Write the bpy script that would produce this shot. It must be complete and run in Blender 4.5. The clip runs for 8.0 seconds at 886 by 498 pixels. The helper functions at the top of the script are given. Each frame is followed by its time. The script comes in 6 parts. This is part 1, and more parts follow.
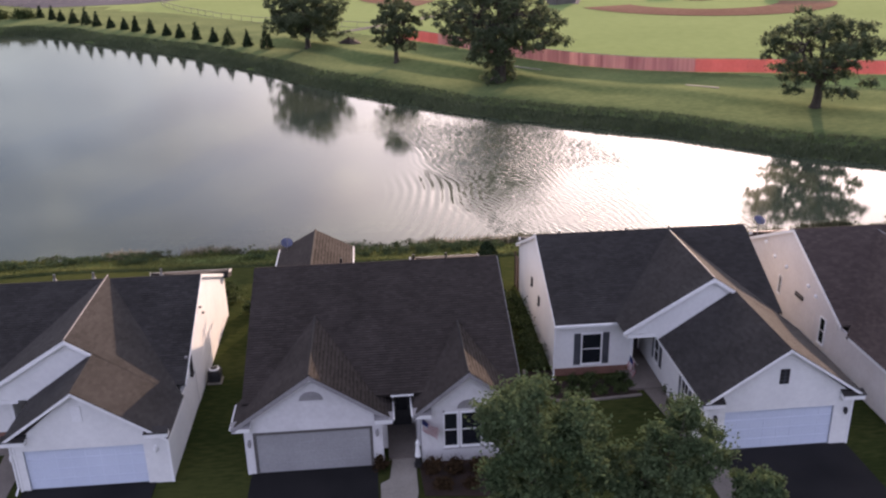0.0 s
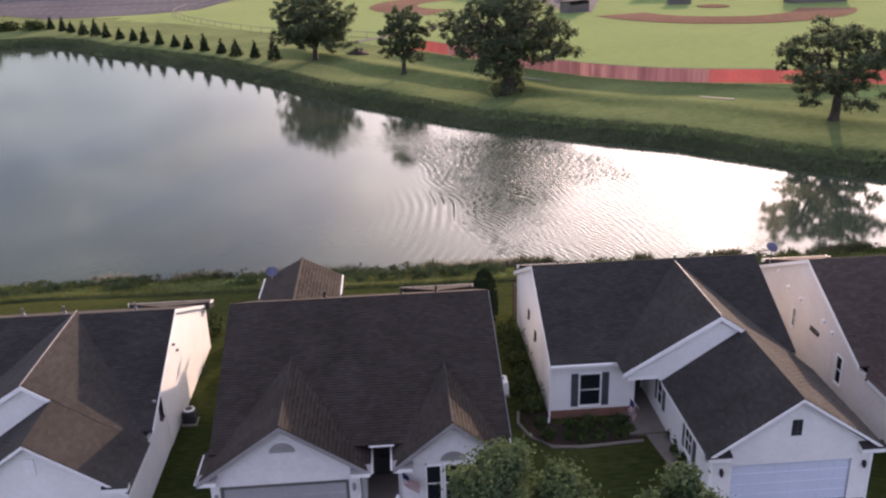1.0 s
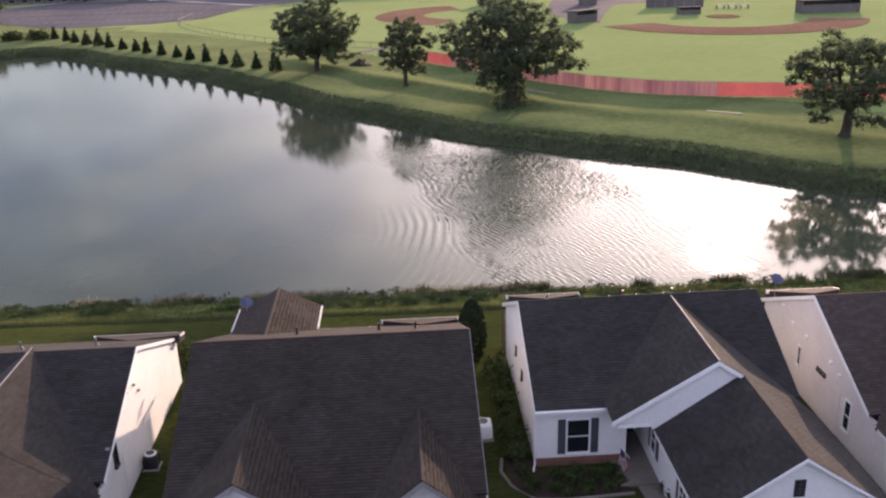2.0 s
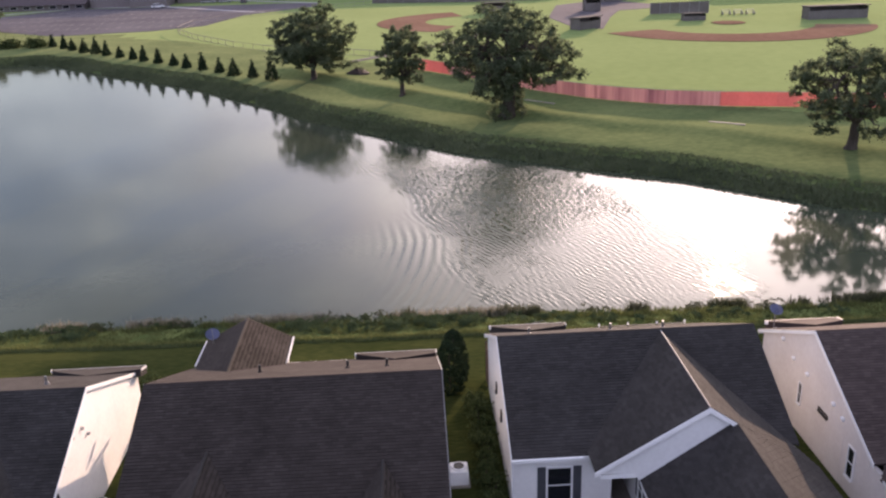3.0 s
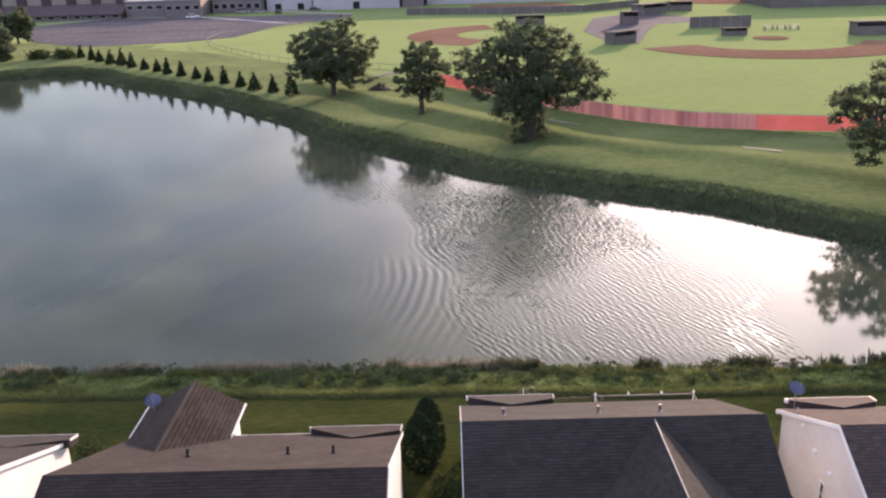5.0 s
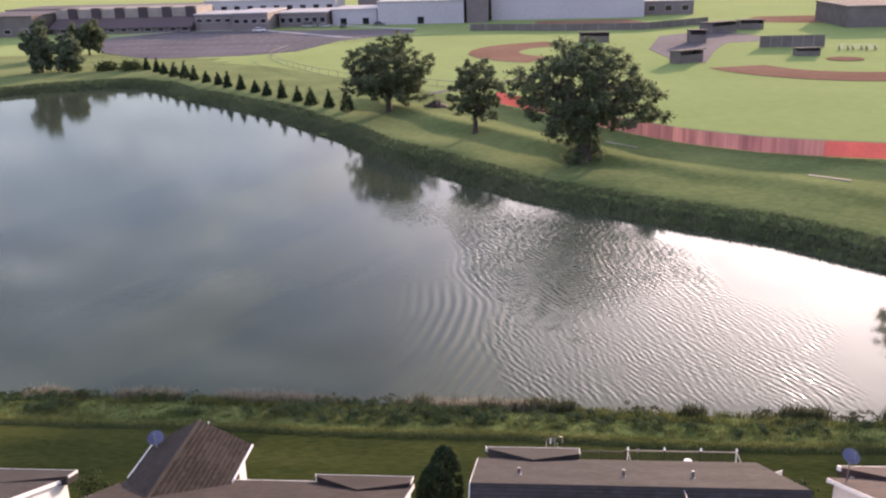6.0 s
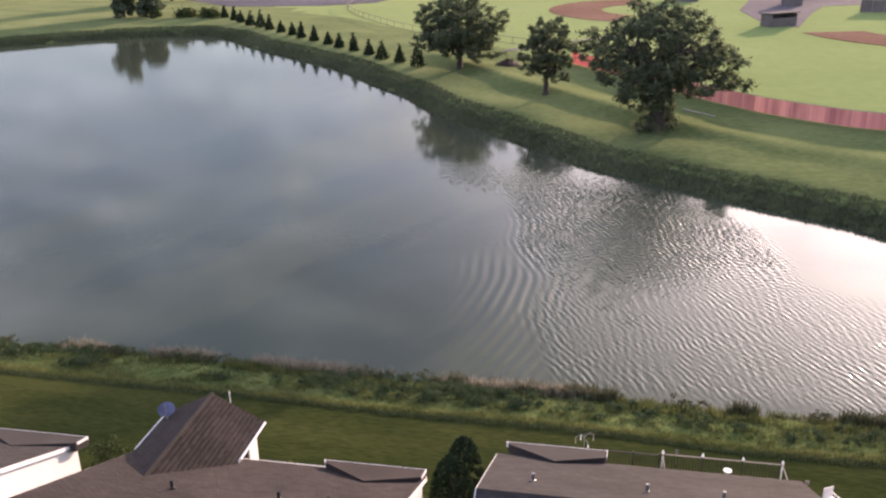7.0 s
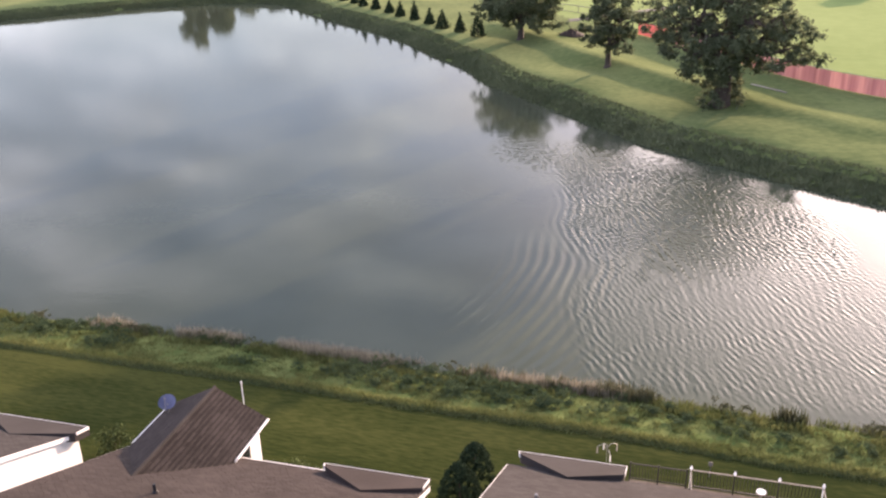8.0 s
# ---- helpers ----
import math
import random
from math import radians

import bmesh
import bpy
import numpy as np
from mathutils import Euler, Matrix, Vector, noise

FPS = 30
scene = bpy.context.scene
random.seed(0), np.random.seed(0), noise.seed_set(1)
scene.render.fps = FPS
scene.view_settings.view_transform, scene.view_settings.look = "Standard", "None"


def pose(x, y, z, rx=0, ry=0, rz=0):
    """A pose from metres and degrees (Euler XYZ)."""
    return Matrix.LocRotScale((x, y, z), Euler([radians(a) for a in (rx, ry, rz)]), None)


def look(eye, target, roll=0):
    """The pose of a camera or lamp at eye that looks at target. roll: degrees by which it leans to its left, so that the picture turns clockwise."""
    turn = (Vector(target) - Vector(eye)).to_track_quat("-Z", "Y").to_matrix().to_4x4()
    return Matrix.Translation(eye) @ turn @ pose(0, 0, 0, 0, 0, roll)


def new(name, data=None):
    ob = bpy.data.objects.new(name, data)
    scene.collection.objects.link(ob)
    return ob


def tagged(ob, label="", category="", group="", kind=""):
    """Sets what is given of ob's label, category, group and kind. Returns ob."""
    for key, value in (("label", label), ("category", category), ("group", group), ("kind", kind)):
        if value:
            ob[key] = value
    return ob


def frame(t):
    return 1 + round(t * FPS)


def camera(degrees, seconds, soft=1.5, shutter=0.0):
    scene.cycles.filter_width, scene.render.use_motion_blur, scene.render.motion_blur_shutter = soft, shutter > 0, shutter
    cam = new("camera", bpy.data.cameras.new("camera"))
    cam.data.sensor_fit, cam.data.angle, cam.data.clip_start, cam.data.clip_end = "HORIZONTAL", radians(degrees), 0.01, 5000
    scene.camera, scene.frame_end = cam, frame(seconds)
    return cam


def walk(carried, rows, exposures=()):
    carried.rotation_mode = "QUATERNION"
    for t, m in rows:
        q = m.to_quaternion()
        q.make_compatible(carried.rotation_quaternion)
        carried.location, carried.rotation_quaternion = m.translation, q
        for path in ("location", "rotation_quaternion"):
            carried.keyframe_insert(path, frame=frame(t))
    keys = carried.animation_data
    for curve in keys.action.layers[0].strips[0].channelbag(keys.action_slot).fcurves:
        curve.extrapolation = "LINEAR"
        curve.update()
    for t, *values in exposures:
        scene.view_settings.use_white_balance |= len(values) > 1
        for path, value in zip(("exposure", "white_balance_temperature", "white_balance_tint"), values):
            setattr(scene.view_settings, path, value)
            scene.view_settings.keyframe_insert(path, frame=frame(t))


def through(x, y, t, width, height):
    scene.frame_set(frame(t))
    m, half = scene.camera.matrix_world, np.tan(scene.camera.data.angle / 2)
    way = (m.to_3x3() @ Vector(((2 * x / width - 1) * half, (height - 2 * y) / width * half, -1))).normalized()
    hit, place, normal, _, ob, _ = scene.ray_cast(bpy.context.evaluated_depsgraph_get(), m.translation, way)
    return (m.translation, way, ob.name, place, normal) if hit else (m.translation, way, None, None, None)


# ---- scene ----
cam = camera(53.5, 8.0, soft=2.3)
METRES, EYE, TILT, LEAN, TURN = 27.1, 22.7, -21.5, 1.2, -5.0
ROWS = [
    (0.0, 0.0, 0.0, 0.0, -0.0, 0.0, -0.0),
    (0.5, 0.0257, 0.0507, 0.0244, 0.63, 0.18, 0.04),
    (1.0, 0.0516, 0.1014, 0.0485, 1.14, 0.41, 0.02),
    (1.5, 0.0774, 0.1517, 0.0721, 1.58, 0.64, -0.17),
    (3.0, 0.1557, 0.3043, 0.1423, 2.35, 1.18, -0.26),
    (3.5, 0.1821, 0.3551, 0.1658, 2.73, 1.11, -0.45),
    (4.0, 0.2089, 0.4064, 0.1888, 3.02, 1.1, -0.72),
    (4.5, 0.2353, 0.4573, 0.2119, 3.61, 1.22, -0.99),
    (6.0, 0.316, 0.6123, 0.2807, 8.96, 2.44, -3.13),
    (6.5, 0.343, 0.664, 0.3029, 11.2, 1.49, -4.67),
    (7.0, 0.3681, 0.7186, 0.326, 13.88, -0.84, -5.99),
    (7.5, 0.3925, 0.7745, 0.3483, 16.42, -2.48, -6.72),
    (8.0, 0.4187, 0.8291, 0.3694, 18.48, -3.4, -7.14),
]
walk(cam, [(t, pose(0, 0, EYE, TILT, LEAN, TURN) @ pose(METRES * x, METRES * y, METRES * z, 90 + pitch, roll, yaw)) for t, x, y, z, yaw, pitch, roll in ROWS],
     [(0.0, 1.41, 6950, 32), (4.5, 1.54, 6850, 30), (6.0, 1.63, 6800, 31), (7.2, 1.65, 6950, 32), (7.6, 1.77, 7050, 32), (8.0, 2.08, 7150, 32)])

# ---- world, sun and exposure ----
SUN_TURN, SUN_UP = radians(24.3), radians(9.7)
SUN_WAY = Vector((math.sin(SUN_TURN) * math.cos(SUN_UP), math.cos(SUN_TURN) * math.cos(SUN_UP), math.sin(SUN_UP)))


def build_world():
    world = bpy.data.worlds.new("sky")
    scene.world = world
    world.use_nodes = True
    nt = world.node_tree
    nt.nodes.clear()
    N, L = nt.nodes.new, nt.links.new
    out, bg, sky = N("ShaderNodeOutputWorld"), N("ShaderNodeBackground"), N("ShaderNodeTexSky")
    sky.sky_type, sky.sun_disc = "NISHITA", False
    sky.sun_elevation, sky.sun_rotation = SUN_UP, SUN_TURN
    sky.altitude, sky.air_density, sky.dust_density, sky.ozone_density = 200, 1.0, 0.8, 1.5
    # broken cloud cover, spread over a flat layer high above the place
    co, sep = N("ShaderNodeTexCoord"), N("ShaderNodeSeparateXYZ")
    L(co.outputs["Generated"], sep.inputs[0])
    up = N("ShaderNodeMath"); up.operation = "MAXIMUM"; up.inputs[1].default_value = 0.0
    L(sep.outputs[2], up.inputs[0])
    low = N("ShaderNodeMath"); low.operation = "ADD"; low.inputs[1].default_value = 0.12
    L(up.outputs[0], low.inputs[0])
    flat = N("ShaderNodeVectorMath"); flat.operation = "DIVIDE"
    comb = N("ShaderNodeCombineXYZ")
    L(low.outputs[0], comb.inputs[0]); L(low.outputs[0], comb.inputs[1]); comb.inputs[2].default_value = 1.0
    L(co.outputs["Generated"], flat.inputs[0]); L(comb.outputs[0], flat.inputs[1])
    noise_a = N("ShaderNodeTexNoise")
    noise_a.inputs["Scale"].default_value, noise_a.inputs["Detail"].default_value = 2.3, 6.0
    noise_a.inputs["Roughness"].default_value, noise_a.inputs["Distortion"].default_value = 0.5, 0.6
    L(flat.outputs[0], noise_a.inputs["Vector"])
    ramp = N("ShaderNodeValToRGB")
    ramp.color_ramp.elements[0].position, ramp.color_ramp.elements[1].position = 0.36, 0.74
    ramp.color_ramp.elements[0].color, ramp.color_ramp.elements[1].color = (0.55, 0.55, 0.55, 1), (0.95, 0.95, 0.95, 1)
    L(noise_a.outputs["Fac"], ramp.inputs[0])
    cloud = N("ShaderNodeMixRGB"); cloud.blend_type = "MIX"
    bright = N("ShaderNodeMixRGB"); bright.blend_type = "MULTIPLY"; bright.inputs[0].default_value = 1.0
    bright.inputs[2].default_value = (0.13, 0.15, 0.20, 1)
    veil = N("ShaderNodeMixRGB"); veil.blend_type = "ADD"; veil.inputs[0].default_value = 1.0
    # thin cloud is brighter towards the sun
    dot = N("ShaderNodeVectorMath"); dot.operation = "DOT_PRODUCT"; dot.inputs[1].default_value = SUN_WAY
    L(co.outputs["Generated"], dot.inputs[0])
    pos = N("ShaderNodeMath"); pos.operation = "MAXIMUM"; pos.inputs[1].default_value = 0.0
    L(dot.outputs["Value"], pos.inputs[0])
    power = N("ShaderNodeMath"); power.operation = "POWER"; power.inputs[1].default_value = 14.0
    L(pos.outputs[0], power.inputs[0])
    gain = N("ShaderNodeMath"); gain.operation = "MULTIPLY"; gain.inputs[1].default_value = 25.0
    L(power.outputs[0], gain.inputs[0])
    glow = N("ShaderNodeVectorMath"); glow.operation = "SCALE"
    glow.inputs[0].default_value = (1.0, 0.94, 0.86)
    L(gain.outputs[0], glow.inputs["Scale"])
    # cloud opposite the sun is lit from the front
    base = N("ShaderNodeVectorMath"); base.operation = "MULTIPLY_ADD"
    L(dot.outputs["Value"], base.inputs[0])
    base.inputs[1].default_value, base.inputs[2].default_value = (-1.25, -1.36, -2.12), (1.82, 2.07, 2.46)
    # thick and thin cloud
    thick = N("ShaderNodeMath"); thick.operation = "MULTIPLY_ADD"; thick.inputs[1].default_value, thick.inputs[2].default_value = 4.6, -1.3
    L(noise_a.outputs["Fac"], thick.inputs[0])
    least = N("ShaderNodeMath"); least.operation = "MAXIMUM"; least.inputs[1].default_value = 0.35
    L(thick.outputs[0], least.inputs[0])
    # wind-drawn streaks, and a duller layer towards the horizon
    drawn = N("ShaderNodeMapping")
    drawn.inputs["Rotation"].default_value, drawn.inputs["Scale"].default_value = (0, 0, radians(38)), (0.9, 3.4, 1)
    L(flat.outputs[0], drawn.inputs["Vector"])
    streak = N("ShaderNodeTexNoise")
    streak.inputs["Scale"].default_value, streak.inputs["Detail"].default_value, streak.inputs["Distortion"].default_value = 2.3, 6.0, 1.0
    L(drawn.outputs[0], streak.inputs["Vector"])
    wisps = N("ShaderNodeMapRange"); wisps.interpolation_type = "SMOOTHSTEP"
    for key, value in (("From Min", 0.40), ("From Max", 0.65), ("To Min", 0.34), ("To Max", 1.95)):
        wisps.inputs[key].default_value = value
    L(streak.outputs["Fac"], wisps.inputs["Value"])
    rim = N("ShaderNodeMapRange")
    for key, value in (("From Min", 0.08), ("From Max", 0.45), ("To Min", 0.62), ("To Max", 0.98)):
        rim.inputs[key].default_value = value
    L(up.outputs[0], rim.inputs["Value"])
    layered = N("ShaderNodeMath"); layered.operation = "MULTIPLY"
    L(wisps.outputs[0], layered.inputs[0]); L(rim.outputs[0], layered.inputs[1])
    density = N("ShaderNodeMath"); density.operation = "MULTIPLY"
    L(least.outputs[0], density.inputs[0]); L(layered.outputs[0], density.inputs[1])
    uneven = N("ShaderNodeVectorMath"); uneven.operation = "SCALE"
    L(base.outputs[0], uneven.inputs[0]); L(density.outputs[0], uneven.inputs["Scale"])
    grey = N("ShaderNodeVectorMath"); grey.operation = "ADD"
    L(glow.outputs[0], grey.inputs[0]); L(uneven.outputs[0], grey.inputs[1])
    L(grey.outputs[0], veil.inputs[2])
    L(sky.outputs[0], bright.inputs[1]); L(bright.outputs[0], veil.inputs[1])
    # seen edge-on near the horizon, the cloud layer closes up
    away = N("ShaderNodeMath"); away.operation = "SUBTRACT"; away.inputs[0].default_value = 1.0
    L(up.outputs[0], away.inputs[1])
    closing = N("ShaderNodeMath"); closing.operation = "POWER"; closing.inputs[1].default_value = 2.2
    L(away.outputs[0], closing.inputs[0])
    cover = N("ShaderNodeMath"); cover.operation = "MAXIMUM"
    L(ramp.outputs[0], cover.inputs[0]); L(closing.outputs[0], cover.inputs[1])
    L(cover.outputs[0], cloud.inputs[0]); L(sky.outputs[0], cloud.inputs[1]); L(veil.outputs[0], cloud.inputs[2])
    L(cloud.outputs[0], bg.inputs[0])
    bg.inputs[1].default_value = 0.15
    L(bg.outputs[0], out.inputs[0])


build_world()
sun = new("sun", bpy.data.lights.new("sun", "SUN"))
sun.data.energy, sun.data.angle, sun.data.color = 2.6, radians(0.8), (1.0, 0.79, 0.56)
sun.matrix_world = look(SUN_WAY * 400, (0, 0, 0))


# ---- materials ----
def surf(name, a, b, rough=0.85, s1=0.4, s2=7.0, bump=0.25, reach=0.03, metal=0.0, island=0.0, rand=0.0, stretch=(1, 1, 1), spec=0.4, through=0.0, sheen=0.0, nap=(0.90, 1.0, 0.64), span=0.14):
    """A surface of two tones, mixed by a coarse and a fine noise, with fine relief."""
    m = bpy.data.materials.new(name)
    m.use_nodes = True
    nt = m.node_tree
    N, L = nt.nodes.new, nt.links.new
    p = nt.nodes["Principled BSDF"]
    geo, scale = N("ShaderNodeNewGeometry"), N("ShaderNodeVectorMath")
    scale.operation = "MULTIPLY"; scale.inputs[1].default_value = stretch
    L(geo.outputs["Position"], scale.inputs[0])
    n1, n2 = N("ShaderNodeTexNoise"), N("ShaderNodeTexNoise")
    n1.inputs["Scale"].default_value, n2.inputs["Scale"].default_value = s1, s2
    n1.inputs["Detail"].default_value, n2.inputs["Detail"].default_value = 4.0, 3.0
    L(scale.outputs[0], n1.inputs["Vector"]); L(scale.outputs[0], n2.inputs["Vector"])
    avg = N("ShaderNodeMixRGB"); avg.inputs[0].default_value = 0.45
    L(n1.outputs["Fac"], avg.inputs[1]); L(n2.outputs["Fac"], avg.inputs[2])
    ramp = N("ShaderNodeValToRGB")
    ramp.color_ramp.elements[0].position, ramp.color_ramp.elements[1].position = 0.5 - span, 0.5 + span
    ramp.color_ramp.elements[0].color, ramp.color_ramp.elements[1].color = (*a, 1), (*b, 1)
    L(avg.outputs[0], ramp.inputs[0])
    colour = ramp.outputs[0]
    if island or rand:
        hsv = N("ShaderNodeHueSaturation")
        mul, add = N("ShaderNodeMath"), N("ShaderNodeMath")
        mul.operation, add.operation = "MULTIPLY", "ADD"
        amount = island or rand
        mul.inputs[1].default_value, add.inputs[1].default_value = 2 * amount, 1 - amount
        if island:
            L(geo.outputs["Random Per Island"], mul.inputs[0])
        else:
            info = N("ShaderNodeObjectInfo")
            L(info.outputs["Random"], mul.inputs[0])
        L(mul.outputs[0], add.inputs[0]); L(add.outputs[0], hsv.inputs["Value"]); L(colour, hsv.inputs["Color"])
        colour = hsv.outputs[0]
    L(colour, p.inputs["Base Color"])
    p.inputs["Roughness"].default_value, p.inputs["Metallic"].default_value = rough, metal
    p.inputs["Specular IOR Level"].default_value = spec
    if sheen:
        p.inputs["Sheen Weight"].default_value, p.inputs["Sheen Roughness"].default_value = sheen, 0.45
        p.inputs["Sheen Tint"].default_value = (*nap, 1)
    if bump:
        bm = N("ShaderNodeBump")
        bm.inputs["Strength"].default_value, bm.inputs["Distance"].default_value = bump, reach
        L(n2.outputs["Fac"], bm.inputs["Height"]); L(bm.outputs[0], p.inputs["Normal"])
    if through:
        tr, mix = N("ShaderNodeBsdfTranslucent"), N("ShaderNodeMixShader")
        mix.inputs[0].default_value = through
        L(colour, tr.inputs["Color"]); L(p.outputs[0], mix.inputs[1]); L(tr.outputs[0], mix.inputs[2])
        L(mix.outputs[0], nt.nodes["Material Output"].inputs["Surface"])
    return m


def siding(name, a, b, lap=0.11):
    """Painted horizontal lap siding: a saw-tooth relief up the wall."""
    m = surf(name, a, b, rough=0.55, s1=0.7, s2=5.0, bump=0, spec=0.3)
    nt = m.node_tree
    N, L = nt.nodes.new, nt.links.new
    geo, sep = N("ShaderNodeNewGeometry"), N("ShaderNodeSeparateXYZ")
    L(geo.outputs["Position"], sep.inputs[0])
    div, fr = N("ShaderNodeMath"), N("ShaderNodeMath")
    div.operation, fr.operation = "DIVIDE", "FRACT"
    div.inputs[1].default_value = lap
    L(sep.outputs[2], div.inputs[0]); L(div.outputs[0], fr.inputs[0])
    bm = N("ShaderNodeBump"); bm.invert = True
    bm.inputs["Strength"].default_value, bm.inputs["Distance"].default_value = 0.8, 0.012
    L(fr.outputs[0], bm.inputs["Height"]); L(bm.outputs[0], nt.nodes["Principled BSDF"].inputs["Normal"])
    return m


def water_surface():
    """Murky pond water; the larger waves are in its mesh, the finest ripples here."""
    m = surf("pond_water", (0.044, 0.056, 0.036), (0.058, 0.070, 0.047), rough=0.05, s1=0.03, s2=0.2, bump=0, spec=0.5)
    nt = m.node_tree
    N, L = nt.nodes.new, nt.links.new
    p = nt.nodes["Principled BSDF"]
    p.inputs["IOR"].default_value = 1.333
    geo = N("ShaderNodeNewGeometry")
    height = None
    for scale, amount in ((0.35, 0.05), (3.2, 0.10), (1.1, 0.07)):
        n, mul = N("ShaderNodeTexNoise"), N("ShaderNodeMath")
        n.inputs["Scale"].default_value, n.inputs["Detail"].default_value = scale, 2.0
        L(geo.outputs["Position"], n.inputs["Vector"])
        mul.operation = "MULTIPLY"; mul.inputs[1].default_value = amount
        L(n.outputs["Fac"], mul.inputs[0])
        if height is None:
            height = mul.outputs[0]
        else:
            add = N("ShaderNodeMath"); add.operation = "ADD"
            L(height, add.inputs[0]); L(mul.outputs[0], add.inputs[1])
            height = add.outputs[0]
    calm, ease = N("ShaderNodeAttribute"), N("ShaderNodeMath")
    calm.attribute_name, ease.operation = "breeze", "MULTIPLY"
    L(height, ease.inputs[0]); L(calm.outputs["Fac"], ease.inputs[1])
    height = ease.outputs[0]
    # finest chop, where the mesh carries waves
    turned, chop, mask = N("ShaderNodeMapping"), N("ShaderNodeTexNoise"), N("ShaderNodeAttribute")
    turned.inputs["Rotation"].default_value, turned.inputs["Scale"].default_value = (0, 0, radians(-24)), (1.0, 0.42, 1.0)
    chop.inputs["Scale"].default_value, chop.inputs["Detail"].default_value = 5.5, 3.0
    L(geo.outputs["Position"], turned.inputs["Vector"]); L(turned.outputs[0], chop.inputs["Vector"])
    mask.attribute_name = "chop"
    mul, add = N("ShaderNodeMath"), N("ShaderNodeMath")
    mul.operation, add.operation = "MULTIPLY", "ADD"
    L(chop.outputs["Fac"], mul.inputs[0]); L(mask.outputs["Fac"], mul.inputs[1])
    L(height, add.inputs[0]); L(mul.outputs[0], add.inputs[1])
    bm = N("ShaderNodeBump")
    bm.inputs["Strength"].default_value, bm.inputs["Distance"].default_value = 1.0, 0.045
    L(add.outputs[0], bm.inputs["Height"]); L(bm.outputs[0], p.inputs["Normal"])
    return m


WATER = -3.0
LAWN = surf("mown_lawn", (0.019, 0.028, 0.009), (0.048, 0.056, 0.018), s1=0.22, s2=6.0, bump=0.5, reach=0.04, stretch=(0.28, 1, 1), spec=0.0, rough=1.0, sheen=0.014, span=0.11)
ROUGH = surf("rough_grass", (0.066, 0.104, 0.034), (0.126, 0.156, 0.058), s1=0.5, s2=2.5, bump=0.6, reach=0.1, spec=0.0, rough=1.0, sheen=0.03, span=0.1)
MEADOW = surf("bank_grass", (0.072, 0.106, 0.038), (0.134, 0.166, 0.062), s1=0.07, s2=1.2, bump=0.4, reach=0.08, stretch=(1, 1.6, 1), spec=0.0, rough=1.0, sheen=0.075, span=0.1)
FIELD = surf("ball_field_turf", (0.130, 0.196, 0.060), (0.168, 0.236, 0.078), s1=0.03, s2=0.6, bump=0.2, reach=0.03, spec=0.0, rough=1.0, sheen=0.105, nap=(0.92, 1.0, 0.64))
BED = surf("pond_bed", (0.03, 0.03, 0.02), (0.05, 0.045, 0.03), s1=0.3, s2=3)
ASPHALT = surf("driveway_asphalt", (0.012, 0.012, 0.013), (0.022, 0.021, 0.022), s1=0.4, s2=40, bump=0.3, reach=0.005, spec=0.1, rough=0.95)
LOT = surf("parking_asphalt", (0.10, 0.093, 0.105), (0.15, 0.138, 0.148), s1=0.05, s2=0.7, bump=0, spec=0.02, rough=1.0)
CONCRETE = surf("concrete", (0.20, 0.18, 0.155), (0.29, 0.265, 0.23), s1=0.5, s2=14, bump=0.2, reach=0.005)
CLAY = surf("infield_clay", (0.20, 0.115, 0.08), (0.27, 0.165, 0.115), s1=0.06, s2=0.8, bump=0.2, spec=0.0, rough=1.0)
PATH = surf("aged_path_concrete", (0.125, 0.108, 0.094), (0.19, 0.166, 0.146), s1=0.6, s2=14, bump=0.2, reach=0.005)
MULCH = surf("bark_mulch", (0.015, 0.009, 0.007), (0.040, 0.021, 0.015), s1=1.5, s2=22, bump=0.9, reach=0.04)
SHINGLE = surf("brown_shingle", (0.034, 0.0285, 0.026), (0.054, 0.045, 0.0415), s1=0.5, s2=26, bump=0.4, reach=0.006, island=0.16, spec=0.04, sheen=0.048, nap=(1.0, 0.95, 0.92))
SHINGLE_DARK = surf("charcoal_shingle", (0.032, 0.030, 0.029), (0.052, 0.0485, 0.0475), s1=0.5, s2=26, bump=0.4, reach=0.006, island=0.16, spec=0.04, sheen=0.056, nap=(1.0, 0.95, 0.90))
SHINGLE_RED = surf("russet_shingle", (0.060, 0.045, 0.042), (0.088, 0.068, 0.062), s1=0.5, s2=26, bump=0.4, reach=0.006, island=0.16, spec=0.04, sheen=0.048, nap=(1.0, 0.95, 0.92))
# darker tone that paints a shadow line into each shingle course
SHINGLE_SHADE = surf("painted_shingle_shade", (0.024, 0.0205, 0.019), (0.040, 0.034, 0.0315), s1=0.5, s2=26, bump=0.2, spec=0.02)
SIDING = siding("white_siding", (0.67, 0.67, 0.66), (0.75, 0.75, 0.735))
SIDING_PINK = siding("pale_siding", (0.57, 0.53, 0.505), (0.65, 0.615, 0.59))
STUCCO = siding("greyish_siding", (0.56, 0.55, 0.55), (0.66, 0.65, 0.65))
TRIM = surf("white_trim", (0.74, 0.74, 0.74), (0.82, 0.82, 0.81), rough=0.45, s1=1, s2=12, bump=0.05)
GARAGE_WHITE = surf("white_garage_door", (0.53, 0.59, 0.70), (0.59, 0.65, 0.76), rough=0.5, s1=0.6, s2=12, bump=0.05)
GARAGE_GREY = surf("grey_garage_door", (0.26, 0.26, 0.265), (0.33, 0.33, 0.335), rough=0.5, s1=0.6, s2=12, bump=0.05)
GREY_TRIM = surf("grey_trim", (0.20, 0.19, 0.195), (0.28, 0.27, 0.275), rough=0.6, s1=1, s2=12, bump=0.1)
